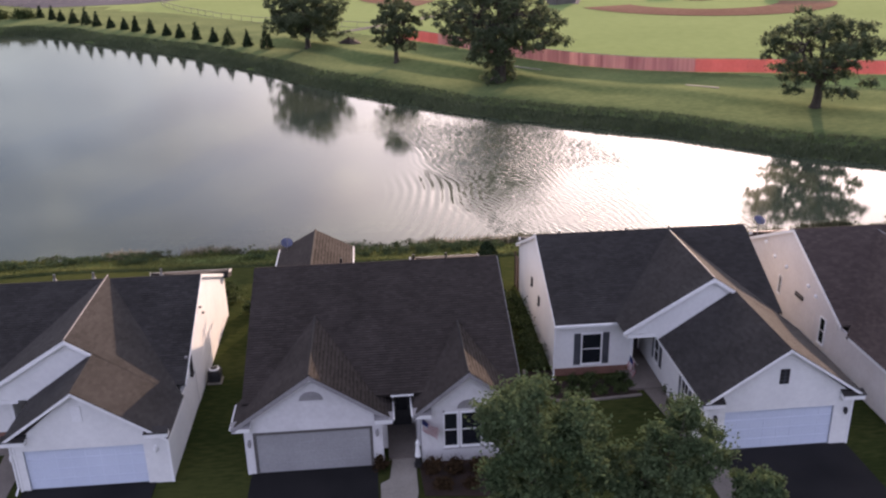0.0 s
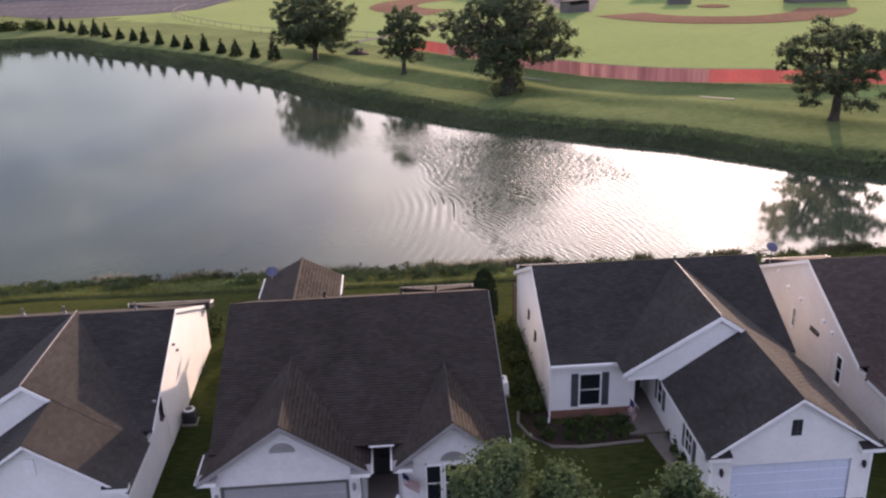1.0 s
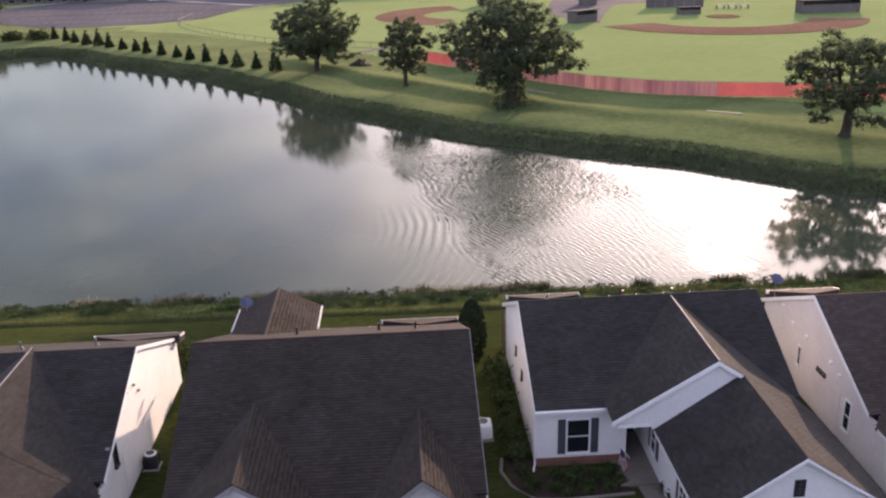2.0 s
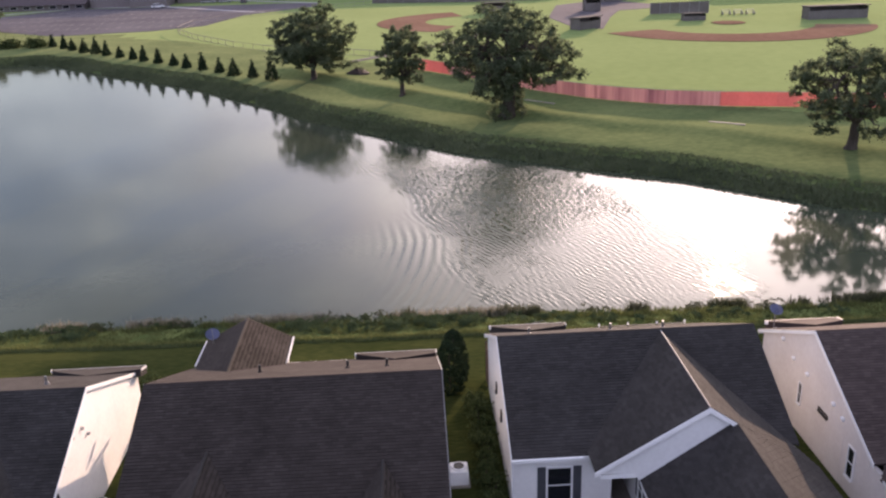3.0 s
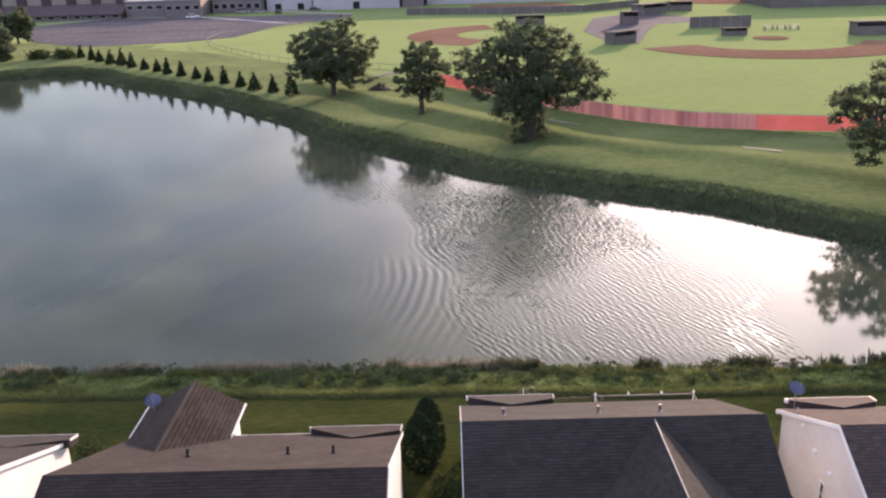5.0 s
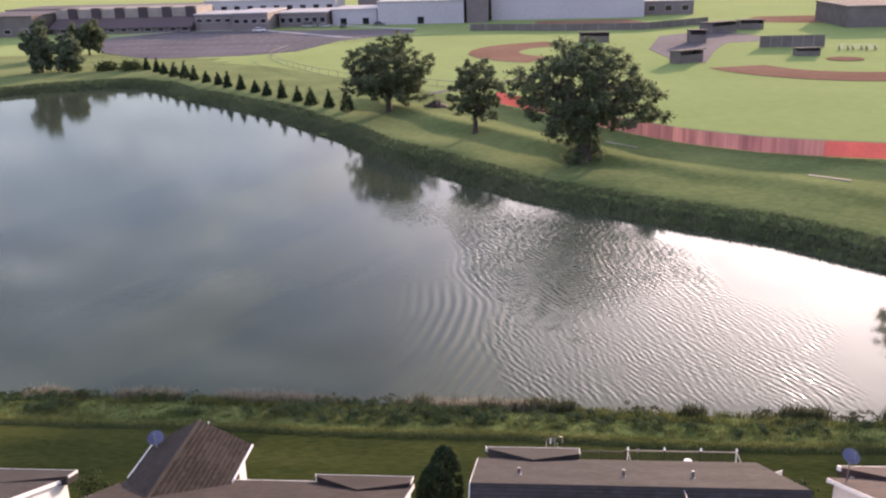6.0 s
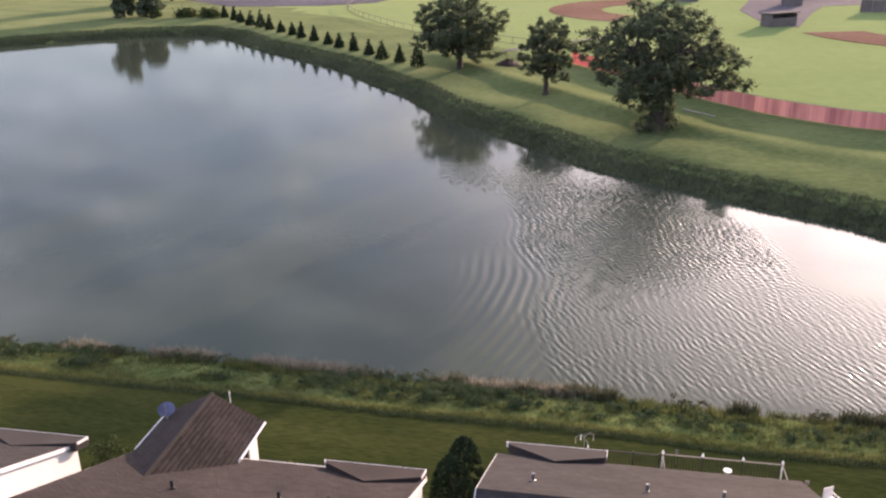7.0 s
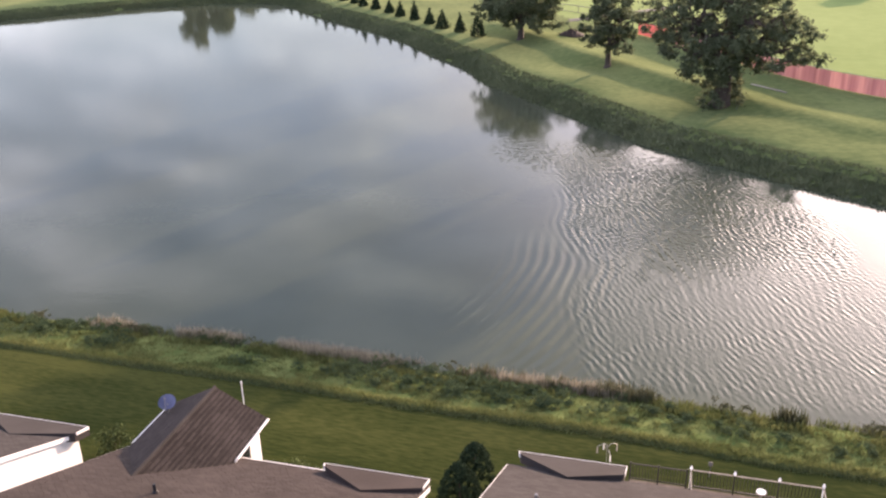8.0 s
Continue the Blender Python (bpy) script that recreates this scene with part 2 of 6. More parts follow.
DOOR_FRAME = surf("dark_taupe_frame", (0.085, 0.078, 0.074), (0.12, 0.11, 0.105), rough=0.6, s1=1, s2=12, bump=0.1)
DECK_WOOD = surf("weathered_deck_wood", (0.065, 0.052, 0.044), (0.11, 0.09, 0.076), s1=0.8, s2=14, bump=0.3, reach=0.004, rand=0.15, stretch=(4, 1, 1))
SCREEN_WOOD = surf("dark_brown_stain", (0.040, 0.022, 0.018), (0.070, 0.040, 0.032), s1=1, s2=12, bump=0.2, reach=0.004, rand=0.15, stretch=(1, 1, 4))
DARK = surf("dark_paint", (0.012, 0.012, 0.014), (0.03, 0.03, 0.032), rough=0.5, s1=2, s2=20, bump=0.1)
SHUTTER = surf("slate_shutter", (0.045, 0.05, 0.06), (0.07, 0.075, 0.085), rough=0.5, s1=2, s2=20, bump=0.1)
METAL = surf("dull_metal", (0.22, 0.22, 0.22), (0.34, 0.34, 0.34), rough=0.4, metal=0.7, s1=2, s2=20, bump=0.05)
BRICK = surf("red_brick", (0.12, 0.06, 0.045), (0.2, 0.1, 0.075), s1=1.5, s2=18, bump=0.4, rand=0.25)
MASONRY = surf("school_brick", (0.14, 0.12, 0.118), (0.19, 0.165, 0.16), s1=0.05, s2=1.0, bump=0.1)
MAROON = surf("maroon_roof", (0.075, 0.056, 0.060), (0.105, 0.082, 0.086), s1=0.05, s2=1.5, bump=0.1)
DARK_MAROON = surf("dark_maroon_cladding", (0.050, 0.038, 0.042), (0.070, 0.054, 0.058), s1=0.1, s2=1.5, bump=0.1)
CREAM = surf("pale_wall", (0.36, 0.35, 0.37), (0.44, 0.43, 0.45), s1=0.05, s2=1.0, bump=0.05)
FLAT_ROOF = surf("pale_flat_roof", (0.32, 0.31, 0.32), (0.42, 0.41, 0.42), s1=0.05, s2=1.0, bump=0.05)
DUGOUT = surf("dugout_brown_grey", (0.12, 0.108, 0.10), (0.175, 0.16, 0.15), s1=0.3, s2=3, bump=0.1, spec=0.02, rough=1.0)
BARK = surf("oak_bark", (0.035, 0.028, 0.022), (0.075, 0.06, 0.048), s1=1.5, s2=9, bump=0.9, reach=0.06, stretch=(2, 2, 0.5))
OAK = surf("oak_leaf", (0.082, 0.110, 0.064), (0.140, 0.170, 0.098), rough=0.95, s1=0.3, s2=2, bump=0, spec=0.02, island=0.22, through=0.5)
WILLOW = surf("greyish_willow_leaf", (0.098, 0.130, 0.080), (0.160, 0.195, 0.120), rough=0.95, s1=0.3, s2=2, bump=0, spec=0.02, island=0.2, through=0.4)
WEED = surf("bluish_weed_leaf", (0.042, 0.072, 0.038), (0.092, 0.126, 0.062), rough=0.8, s1=0.25, s2=1.5, bump=0, spec=0.02, island=0.2, through=0.22)
BROWN_REED = surf("brownish_reed", (0.066, 0.078, 0.042), (0.118, 0.120, 0.072), rough=0.8, s1=0.4, s2=2, bump=0, spec=0.02, island=0.25, through=0.2)
ASH = surf("street_tree_leaf", (0.056, 0.092, 0.044), (0.106, 0.142, 0.072), spec=0.03, rough=0.95, s1=0.8, s2=4, bump=0, island=0.32, through=0.28)
SPRUCE = surf("spruce_needles", (0.018, 0.034, 0.018), (0.036, 0.056, 0.030), rough=0.7, s1=0.6, s2=4, bump=0, spec=0.02, island=0.3, through=0.1)
SHRUB = surf("shrub_leaf", (0.036, 0.054, 0.022), (0.076, 0.100, 0.040), rough=0.7, s1=0.6, s2=4, bump=0, spec=0.02, island=0.35, through=0.2)
RED_SHRUB = surf("reddish_shrub_leaf", (0.036, 0.024, 0.014), (0.074, 0.046, 0.026), rough=0.7, s1=0.6, s2=4, bump=0, spec=0.02, island=0.35, through=0.15)
REED = surf("reed_blades", (0.072, 0.099, 0.036), (0.142, 0.152, 0.060), rough=0.8, s1=0.22, s2=1.1, bump=0, spec=0.02, island=0.16, through=0.3)
PALE_GRASS = surf("pale_edge_grass", (0.11, 0.135, 0.048), (0.19, 0.205, 0.080), rough=0.9, s1=0.3, s2=2, bump=0, spec=0.02, island=0.2, through=0.3)
FAR_REED = surf("grey_green_reed", (0.086, 0.112, 0.060), (0.140, 0.165, 0.090), rough=0.9, s1=0.1, s2=0.6, bump=0, spec=0.02, island=0.12, through=0.2)
STRAW = surf("dry_seed_heads", (0.20, 0.185, 0.140), (0.31, 0.285, 0.22), rough=0.8, s1=0.3, s2=2, bump=0, spec=0.02, island=0.3, through=0.3)
SEDGE = surf("dark_sedge", (0.060, 0.092, 0.044), (0.110, 0.140, 0.066), rough=0.8, s1=0.15, s2=1, bump=0, spec=0.02, island=0.2, through=0.25)
MESH_RED = surf("red_windscreen", (0.55, 0.22, 0.20), (0.64, 0.28, 0.255), rough=0.8, s1=0.3, s2=3, bump=0, rand=0.05, through=0.5)
MESH_FADED = surf("faded_windscreen", (0.34, 0.18, 0.20), (0.60, 0.41, 0.39), rough=0.8, s1=0.45, s2=2.2, bump=0, rand=0.06, stretch=(1, 1, 0.05), through=0.5)
FLAG_RED = surf("flag_red", (0.36, 0.012, 0.022), (0.44, 0.022, 0.032), s1=2, s2=20, bump=0, through=0.3)
FLAG_BLUE = surf("flag_blue", (0.03, 0.04, 0.16), (0.05, 0.06, 0.2), s1=2, s2=20, bump=0, through=0.3)
DISH = surf("blue_grey_dish", (0.11, 0.135, 0.235), (0.15, 0.175, 0.29), rough=0.4, s1=2, s2=20, bump=0)
WATER_MAT = water_surface()
GLASS = bpy.data.materials.new("window_glass")
GLASS.use_nodes = True
_g = GLASS.node_tree.nodes["Principled BSDF"]
_g.inputs["Base Color"].default_value, _g.inputs["Roughness"].default_value = (0.012, 0.014, 0.018, 1), 0.06


# ---- mesh tools ----
def part(name, bm, material, parent, label="", kind=""):
    """Links a bmesh, in world metres, as one mesh object under a thing or a part."""
    root = parent
    while root and root.parent:
        root = root.parent
    if root:
        bmesh.ops.translate(bm, verts=bm.verts, vec=-root.location)
    me = bpy.data.meshes.new(name)
    bmesh.ops.recalc_face_normals(bm, faces=bm.faces)
    bm.to_mesh(me)
    bm.free()
    me.materials.append(material)
    ob = new(name, me)
    ob.parent = parent
    return tagged(ob, label, kind=kind)


def raw(name, verts, faces, material, parent=None, label="", kind="", smooth=False):
    """Links plain vertex and face arrays as one mesh object."""
    verts = np.asarray(verts, float)
    root = parent
    while root and root.parent:
        root = root.parent
    if root:
        verts = verts - np.array(root.location)
    me = bpy.data.meshes.new(name)
    me.from_pydata(verts.tolist(), [], [list(f) for f in faces])
    me.materials.append(material)
    if smooth:
        me.polygons.foreach_set("use_smooth", [True] * len(me.polygons))
    ob = new(name, me)
    ob.parent = parent
    return tagged(ob, label, kind=kind)


def thing(name, x, y, z, label, category, group="", kind=""):
    ob = new(name)
    ob.location = (x, y, z)
    ob.empty_display_size = 0.3
    return tagged(ob, label, category, group, kind)


def box(bm, x0, x1, y0, y1, z0, z1):
    vs = [bm.verts.new(p) for p in ((x0, y0, z0), (x1, y0, z0), (x1, y1, z0), (x0, y1, z0), (x0, y0, z1), (x1, y0, z1), (x1, y1, z1), (x0, y1, z1))]
    for f in ((0, 3, 2, 1), (4, 5, 6, 7), (0, 1, 5, 4), (1, 2, 6, 5), (2, 3, 7, 6), (3, 0, 4, 7)):
        bm.faces.new([vs[i] for i in f])
    return bm


def boxes(*rows):
    bm = bmesh.new()
    for r in rows:
        box(bm, *r)
    return bm


def softbox(x0, x1, y0, y1, z0, z1, edge=0.02):
    bm = boxes((x0, x1, y0, y1, z0, z1))
    bmesh.ops.bevel(bm, geom=bm.edges[:], offset=edge, segments=1, affect="EDGES")
    return bm


def prism(poly, shift):
    """A solid: the flat polygon and its copy moved by shift, closed round."""
    bm = bmesh.new()
    s = Vector(shift)
    a = [bm.verts.new(p) for p in poly]
    b = [bm.verts.new(Vector(p) + s) for p in poly]
    bm.faces.new(a)
    bm.faces.new(b[::-1])
    for i in range(len(a)):
        j = (i + 1) % len(a)
        bm.faces.new((a[i], b[i], b[j], a[j]))
    return bm


def tube(points, radii, sides=8):
    """A tapered round bar along the points."""
    bm = bmesh.new()
    rings = []
    pts = [Vector(p) for p in points]
    for i, p in enumerate(pts):
        d = (pts[min(i + 1, len(pts) - 1)] - pts[max(i - 1, 0)]).normalized()
        u = d.orthogonal().normalized()
        v = d.cross(u)
        rings.append([bm.verts.new(p + radii[i] * (math.cos(6.2832 * k / sides) * u + math.sin(6.2832 * k / sides) * v)) for k in range(sides)])
    for a, b in zip(rings, rings[1:]):
        for k in range(sides):
            bm.faces.new((a[k], a[(k + 1) % sides], b[(k + 1) % sides], b[k]))
    bm.faces.new(rings[0][::-1])
    bm.faces.new(rings[-1])
    return bm


def join(*bms):
    out = bmesh.new()
    for b in bms:
        me = bpy.data.meshes.new("piece")
        b.to_mesh(me)
        out.from_mesh(me)
        b.free()
        bpy.data.meshes.remove(me)
    return out


# ---- pond outline and ground ----
SHORE = [(-150, 66.5), (-60, 66.8), (-10, 66.2), (12, 65.4), (30, 64.7), (62, 65.4), (74, 69), (72, 74), (60, 77), (45, 85.8), (33.5, 97.8), (23.5, 104),
         (11, 113), (0, 125.5), (-11.5, 138.5), (-17, 148), (-23, 155), (-33, 168.5), (-45, 180), (-58, 191.5), (-68, 203), (-76, 208), (-86, 206),
         (-100, 198), (-121, 177), (-150, 150), (-168, 110), (-165, 80)]


def shore_distance(X, Y):
    """Metres to the pond's edge, minus inside."""
    d2, inside = np.full(X.shape, 1e12), np.zeros(X.shape, bool)
    n = len(SHORE)
    for i in range(n):
        (ax, ay), (bx, by) = SHORE[i], SHORE[(i + 1) % n]
        ex, ey = bx - ax, by - ay
        t = np.clip(((X - ax) * ex + (Y - ay) * ey) / (ex * ex + ey * ey), 0, 1)
        d2 = np.minimum(d2, (X - ax - t * ex) ** 2 + (Y - ay - t * ey) ** 2)
        cross = ((ay > Y) != (by > Y)) & (X < (bx - ax) * (Y - ay) / (by - ay + 1e-12) + ax)
        inside ^= cross
    d = np.sqrt(d2)
    return np.where(inside, -d, d)


def ground_z(X, Y):
    X, Y = np.asarray(X, float), np.asarray(Y, float)
    d = shore_distance(X, Y)
    wob = 0.12 * np.sin(X * 0.31 + 1.7 * np.sin(Y * 0.13)) * np.sin(Y * 0.27 + X * 0.07)
    near = np.interp(d, [-12, -1, 0, 0.8, 2.5, 6, 9, 17], [-6, -3.7, -3.12, -2.75, -2.2, -1.55, -1.25, 0.0])
    far = np.interp(d, [-12, -1, 0, 0.8, 3, 5, 8, 12.5, 20, 32], [-6, -3.7, -3.12, -2.75, -1.9, -1.42, -1.22, -1.08, -1.02, -1.1])
    # a low berm behind the oaks, that flattens out to either side
    berm = np.interp(d, [12.3, 15.0, 15.8, 18.5, 21.5], [0, 0.75, 0.8, 0.3, 0])
    far = far + berm * (1 - 0.6 * np.clip((X - 20) / 12, 0, 1)) * np.clip((X + 24) / 9, 0, 1)
    side = np.clip((Y - 66 + 0.0 * X) / 6, 0, 1)
    z = near * (1 - side) + far * side
    return z + wob * np.clip(d / 4, 0, 1) * np.clip((Y - 53) / 6, 0, 1) * np.clip((34 - d) / 14, 0, 1)


def gz(x, y):
    return float(ground_z(np.array([x]), np.array([y]))[0])


def spread(lo, hi, step, far):
    a = list(np.arange(lo, hi + step / 2, step))
    out, k = [], step
    e = hi
    while e < far:
        k *= 1.35
        e += k
        out.append(e)
    back, k, e = [], step, lo
    while e > -far:
        k *= 1.35
        e -= k
        back.append(e)
    return np.array(back[::-1] + a + out)


def build_ground():
    xs = spread(-132, 84, 1.2, 4000)
    ys = np.concatenate([-np.geomspace(4000, 20, 14), np.arange(-12, 51, 3.0), np.arange(51, 70, 0.8), np.arange(70, 236, 1.1), np.arange(240, 420, 8.0), np.geomspace(430, 4000, 14)])
    X, Y = np.meshgrid(xs, ys)
    Z = ground_z(X, Y)
    D = shore_distance(X, Y)
    nx, ny = len(xs), len(ys)
    verts = np.stack([X.ravel(), Y.ravel(), Z.ravel()], 1)
    i = np.arange(nx * ny).reshape(ny, nx)
    quads = np.stack([i[:-1, :-1].ravel(), i[:-1, 1:].ravel(), i[1:, 1:].ravel(), i[1:, :-1].ravel()], 1)
    me = bpy.data.meshes.new("ground")
    me.from_pydata(verts.tolist(), [], quads.tolist())
    for m in (LAWN, ROUGH, MEADOW, FIELD, BED):
        me.materials.append(m)
    cx, cy, cd = verts[quads].mean(1)[:, 0], verts[quads].mean(1)[:, 1], D.ravel()[quads].mean(1)
    k = np.where(cy < 66.5, np.where(cd < 5.9, 1, 0), np.where(cd < 31, 2, 3))
    k = np.where((cx < -62) & (cy > 200) & (cy < 262) & (cx + 0.9 * (cy - 200) < -28), 2, k)
    k = np.where(cd < 0.1, 4, k)
    me.polygons.foreach_set("material_index", k.astype(np.int32))
    me.polygons.foreach_set("use_smooth", [True] * len(me.polygons))
    tagged(new("ground", me), "gently sloping mown lawn, rough grass bank and playing fields", "ground", kind="structure")


build_ground()


def smooth(v, lo, hi):
    t = np.clip((v - lo) / (hi - lo), 0, 1)
    return t * t * (3 - 2 * t)


def slow_noise(X, Y, size, seed, waves=9):
    """A smooth wandering field, about -1 to 1, out of a few long sines."""
    rng = np.random.default_rng(seed)
    out = np.zeros_like(X)
    for k in range(waves):
        a, q = rng.random() * 6.283, 6.283 / (size * rng.uniform(0.6, 1.7))
        out += np.sin(q * (X * math.cos(a) + Y * math.sin(a)) + rng.random() * 6.283)
    return out / math.sqrt(waves / 2) * 0.6


def wave_height(X, Y):
    """The wakes that water birds have left: trains of short waves behind a slanting front."""
    front = 4.1 + (97.5 - Y) * 0.176 + 0.7 * slow_noise(X * 0, Y, 11, 3)
    inner = X - front
    right = 33.5 - np.clip(Y - 78, 0, 40) * 0.42 + 1.2 * slow_noise(X, Y, 9, 4)
    d = shore_distance(X, Y)
    still = smooth(-d, 0.2, 2.2)
    inside = smooth(inner, -0.3, 1.6) * (1 - smooth(X, right - 5, right)) * (1 - smooth(Y, 103, 110)) * (1 + 1.3 * smooth(Y, 81, 92))
    H = np.zeros_like(X)
    # direction of travel, length and slope of each train, and the size of its patches
    for k, (way, length, slope, patch) in enumerate(((22, 0.40, 0.10, 5), (30, 0.50, 0.105, 6), (13, 0.38, 0.085, 4), (37, 0.42, 0.085, 5), (6, 0.64, 0.055, 6), (-25, 0.42, 0.045, 4), (62, 0.42, 0.045, 3))):
        a = radians(way)
        bend = 0.75 * slow_noise(X, Y, 10, 20 + k) + 0.22 * slow_noise(X, Y, 2.2, 40 + k)
        phase = 6.283 / length * (X * math.cos(a) + Y * math.sin(a)) + bend * 4.2
        where = np.clip(0.62 + 0.6 * slow_noise(X, Y, patch, 60 + k), 0, 1.4)
        H += slope * length / 6.283 * np.sin(phase) * where * inside
    # cross waves that run back from the far bank into the wedge
    upper = inside * smooth(Y, 78, 88)
    for k, (way, length, slope) in enumerate(((72, 0.55, 0.105), (98, 0.48, 0.095), (118, 0.62, 0.06))):
        a = radians(way)
        phase = 6.283 / length * (X * math.cos(a) + Y * math.sin(a)) + 3.0 * slow_noise(X, Y, 9, 120 + k)
        H += slope * length / 6.283 * np.sin(phase) * np.clip(0.7 + 0.5 * slow_noise(X, Y, 4, 130 + k), 0, 1.3) * upper
    # three or four steep crests along the front
    rows = np.exp(-((inner - 1.4) / 1.5) ** 2) * smooth(Y, 68, 80) * (1 - smooth(Y, 95, 99.5))
    H += 0.19 * 0.7 / 6.283 * np.sin(6.283 / 0.7 * inner * 0.985 + 0.8 * slow_noise(X, Y, 6, 7)) * rows * (0.75 + 0.4 * slow_noise(X, Y, 5, 8))
    # the longer waves that fan out ahead of it near the houses' bank
    fan = np.exp(-((inner + 1.8) / 3.2) ** 2) * smooth(Y, 63, 68) * (1 - smooth(Y, 80, 89))
    bow = np.hypot(X + 30, Y - 82)
    H += 0.14 * 0.9 / 6.283 * np.sin(6.283 / 0.9 * bow + 0.7 * slow_noise(X, Y, 7, 9)) * fan
    # a second, narrower wake out on the open water
    arm = X - (10.5 + (96 - Y) * 0.30)
    H += 0.10 * 0.8 / 6.283 * np.sin(6.283 / 0.8 * arm * 0.95 + 0.6 * slow_noise(X, Y, 6, 11)) * np.exp(-(arm / 1.2) ** 2) * smooth(Y, 76, 82) * (1 - smooth(Y, 97, 102))
    # churned water below the far bank
    churn = np.exp(-(((X - 6 - (108 - Y) * 0.5) / 8.5) ** 2 + ((Y - 107) / 5.0) ** 2))
    for k, (way, length) in enumerate(((75, 0.6), (20, 0.55), (130, 0.6), (100, 0.9))):
        a = radians(way)
        H += 0.10 * length / 6.283 * np.sin(6.283 / length * (X * math.cos(a) + Y * math.sin(a)) + 2.5 * slow_noise(X, Y, 4, 80 + k)) * churn
    # the water in the lee of the far bank's last oak lies smooth
    breeze = 1 - 0.8 * smooth(X, right - 4, right + 3)
    return H * still, (0.5 * inside + 0.8 * churn) * still, breeze


def build_water():
    xs = np.concatenate([np.linspace(-190, -6, 24), np.arange(-5.2, 36.5, 0.075), np.linspace(38, 90, 12)])
    ys = np.concatenate([np.linspace(60, 63, 3), np.arange(63.6, 116, 0.15), np.linspace(117, 225, 16)])
    X, Y = np.meshgrid(xs, ys)
    H, chop, breeze = wave_height(X, Y)
    Z = WATER + H * ((X > -5) & (X < 36) & (Y > 63.8) & (Y < 115.5))
    i = np.arange(X.size).reshape(X.shape)
    quads = np.stack([i[:-1, :-1].ravel(), i[:-1, 1:].ravel(), i[1:, 1:].ravel(), i[1:, :-1].ravel()], 1)
    ob = raw("water", np.stack([X.ravel(), Y.ravel(), Z.ravel()], 1), quads.tolist(), WATER_MAT, None, "calm grey pond water with spreading ripples", "structure", True)
    ob["category"] = "pond"
    for name, values in (("chop", chop), ("breeze", breeze)):
        ob.data.attributes.new(name, "FLOAT", "POINT").data.foreach_set("value", values.ravel().astype(np.float32))


build_water()


def slab_on_ground(name, poly, z, material, label, category, thick=0.05):
    ob = part(name, prism([(x, y, z - thick) for x, y in poly], (0, 0, thick)), material, None)
    return tagged(ob, label, category, kind="structure")


# ---- house tools ----
def shingled(name, poly, material, parent, thick=0.1, tab=0.3, course=0.15, proud=0.016, butt=None):
    """One roof slope: a thick deck under overlapping shingle tabs, whose lower bands may be painted dark as shadow
    lines.
    The polygon's first two corners lie along the eave."""
    P = [Vector(p) for p in poly]
    u = (P[1] - P[0]).normalized()
    n = (P[1] - P[0]).cross(P[2] - P[0]).normalized()
    if n.z < 0:
        n = -n
    v = n.cross(u).normalized()
    if v.z < 0:
        v = -v
    deck = part(name, prism([p - n * 0.012 for p in P], -n * thick), material, parent)
    flat = [((p - P[0]).dot(u), (p - P[0]).dot(v)) for p in P]
    u0, u1 = min(a for a, _ in flat), max(a for a, _ in flat)
    v1 = max(b for _, b in flat)
    rng = random.Random(len(poly) * 7 + int(abs(P[0].x) * 10))
    verts, faces, edges = [], [], []

    def span(h):
        """Where the row at height h enters and leaves the slope."""
        hits = []
        for (a, b), (c, d) in zip(flat, flat[1:] + flat[:1]):
            if (b <= h < d) or (d <= h < b):
                hits.append(a + (c - a) * (h - b) / (d - b))
        return (min(hits), max(hits)) if len(hits) > 1 else None

    h, odd = 0.0, 0
    while h < v1 - 0.02:
        ends = span(h + course * 0.4)
        top = min(h + course * 1.12, v1)
        if ends:
            x = ends[0] - (tab * 0.5 if odd else 0) - rng.random() * 0.1
            while x < ends[1]:
                a, b = max(x + 0.004, ends[0]), min(x + tab * rng.uniform(0.95, 0.985), ends[1])
                if b - a > 0.04:
                    lift = proud + 0.01 * rng.random()
                    k = len(verts)
                    corners = [(a, h, -0.012), (b, h, -0.012), (a, h, lift), (b, h, lift), (b, top, 0.0), (a, top, 0.0)]
                    # ragged lower strip of the tab, its shade put in by colour
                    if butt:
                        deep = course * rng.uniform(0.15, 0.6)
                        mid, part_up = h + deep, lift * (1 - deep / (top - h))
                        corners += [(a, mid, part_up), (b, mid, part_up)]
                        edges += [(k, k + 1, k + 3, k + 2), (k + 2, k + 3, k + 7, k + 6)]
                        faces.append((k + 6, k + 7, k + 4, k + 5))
                    else:
                        faces += [(k, k + 1, k + 3, k + 2), (k + 2, k + 3, k + 4, k + 5)]
                    verts += [tuple(P[0] + u * uu + v * vv + n * nn) for uu, vv, nn in corners]
                x += tab
        h += course
        odd = 1 - odd
    raw("shingles", verts, faces, material, deck, kind="stuff")
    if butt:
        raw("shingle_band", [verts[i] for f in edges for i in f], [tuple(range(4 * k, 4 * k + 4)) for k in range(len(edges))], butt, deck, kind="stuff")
    return deck


def edge_board(name, a, b, parent, material, depth=0.2, thick=0.04, drop=0.02, out=0):
    """A fascia or rake board hung under the line from a to b."""
    a, b = Vector(a), Vector(b)
    side = (b - a).cross(Vector((0, 0, 1))).normalized() * thick
    if out:
        side = Vector((out * thick, 0, 0))
    down = Vector((0, 0, -depth))
    top = Vector((0, 0, -drop))
    return part(name, prism([a + top, b + top, b + top + down, a + top + down], side), material, parent)


def gutter(a, b, parent):
    a, b = Vector(a), Vector(b)
    return part("gutter", tube([a, b], [0.045, 0.045], 6), TRIM, parent)


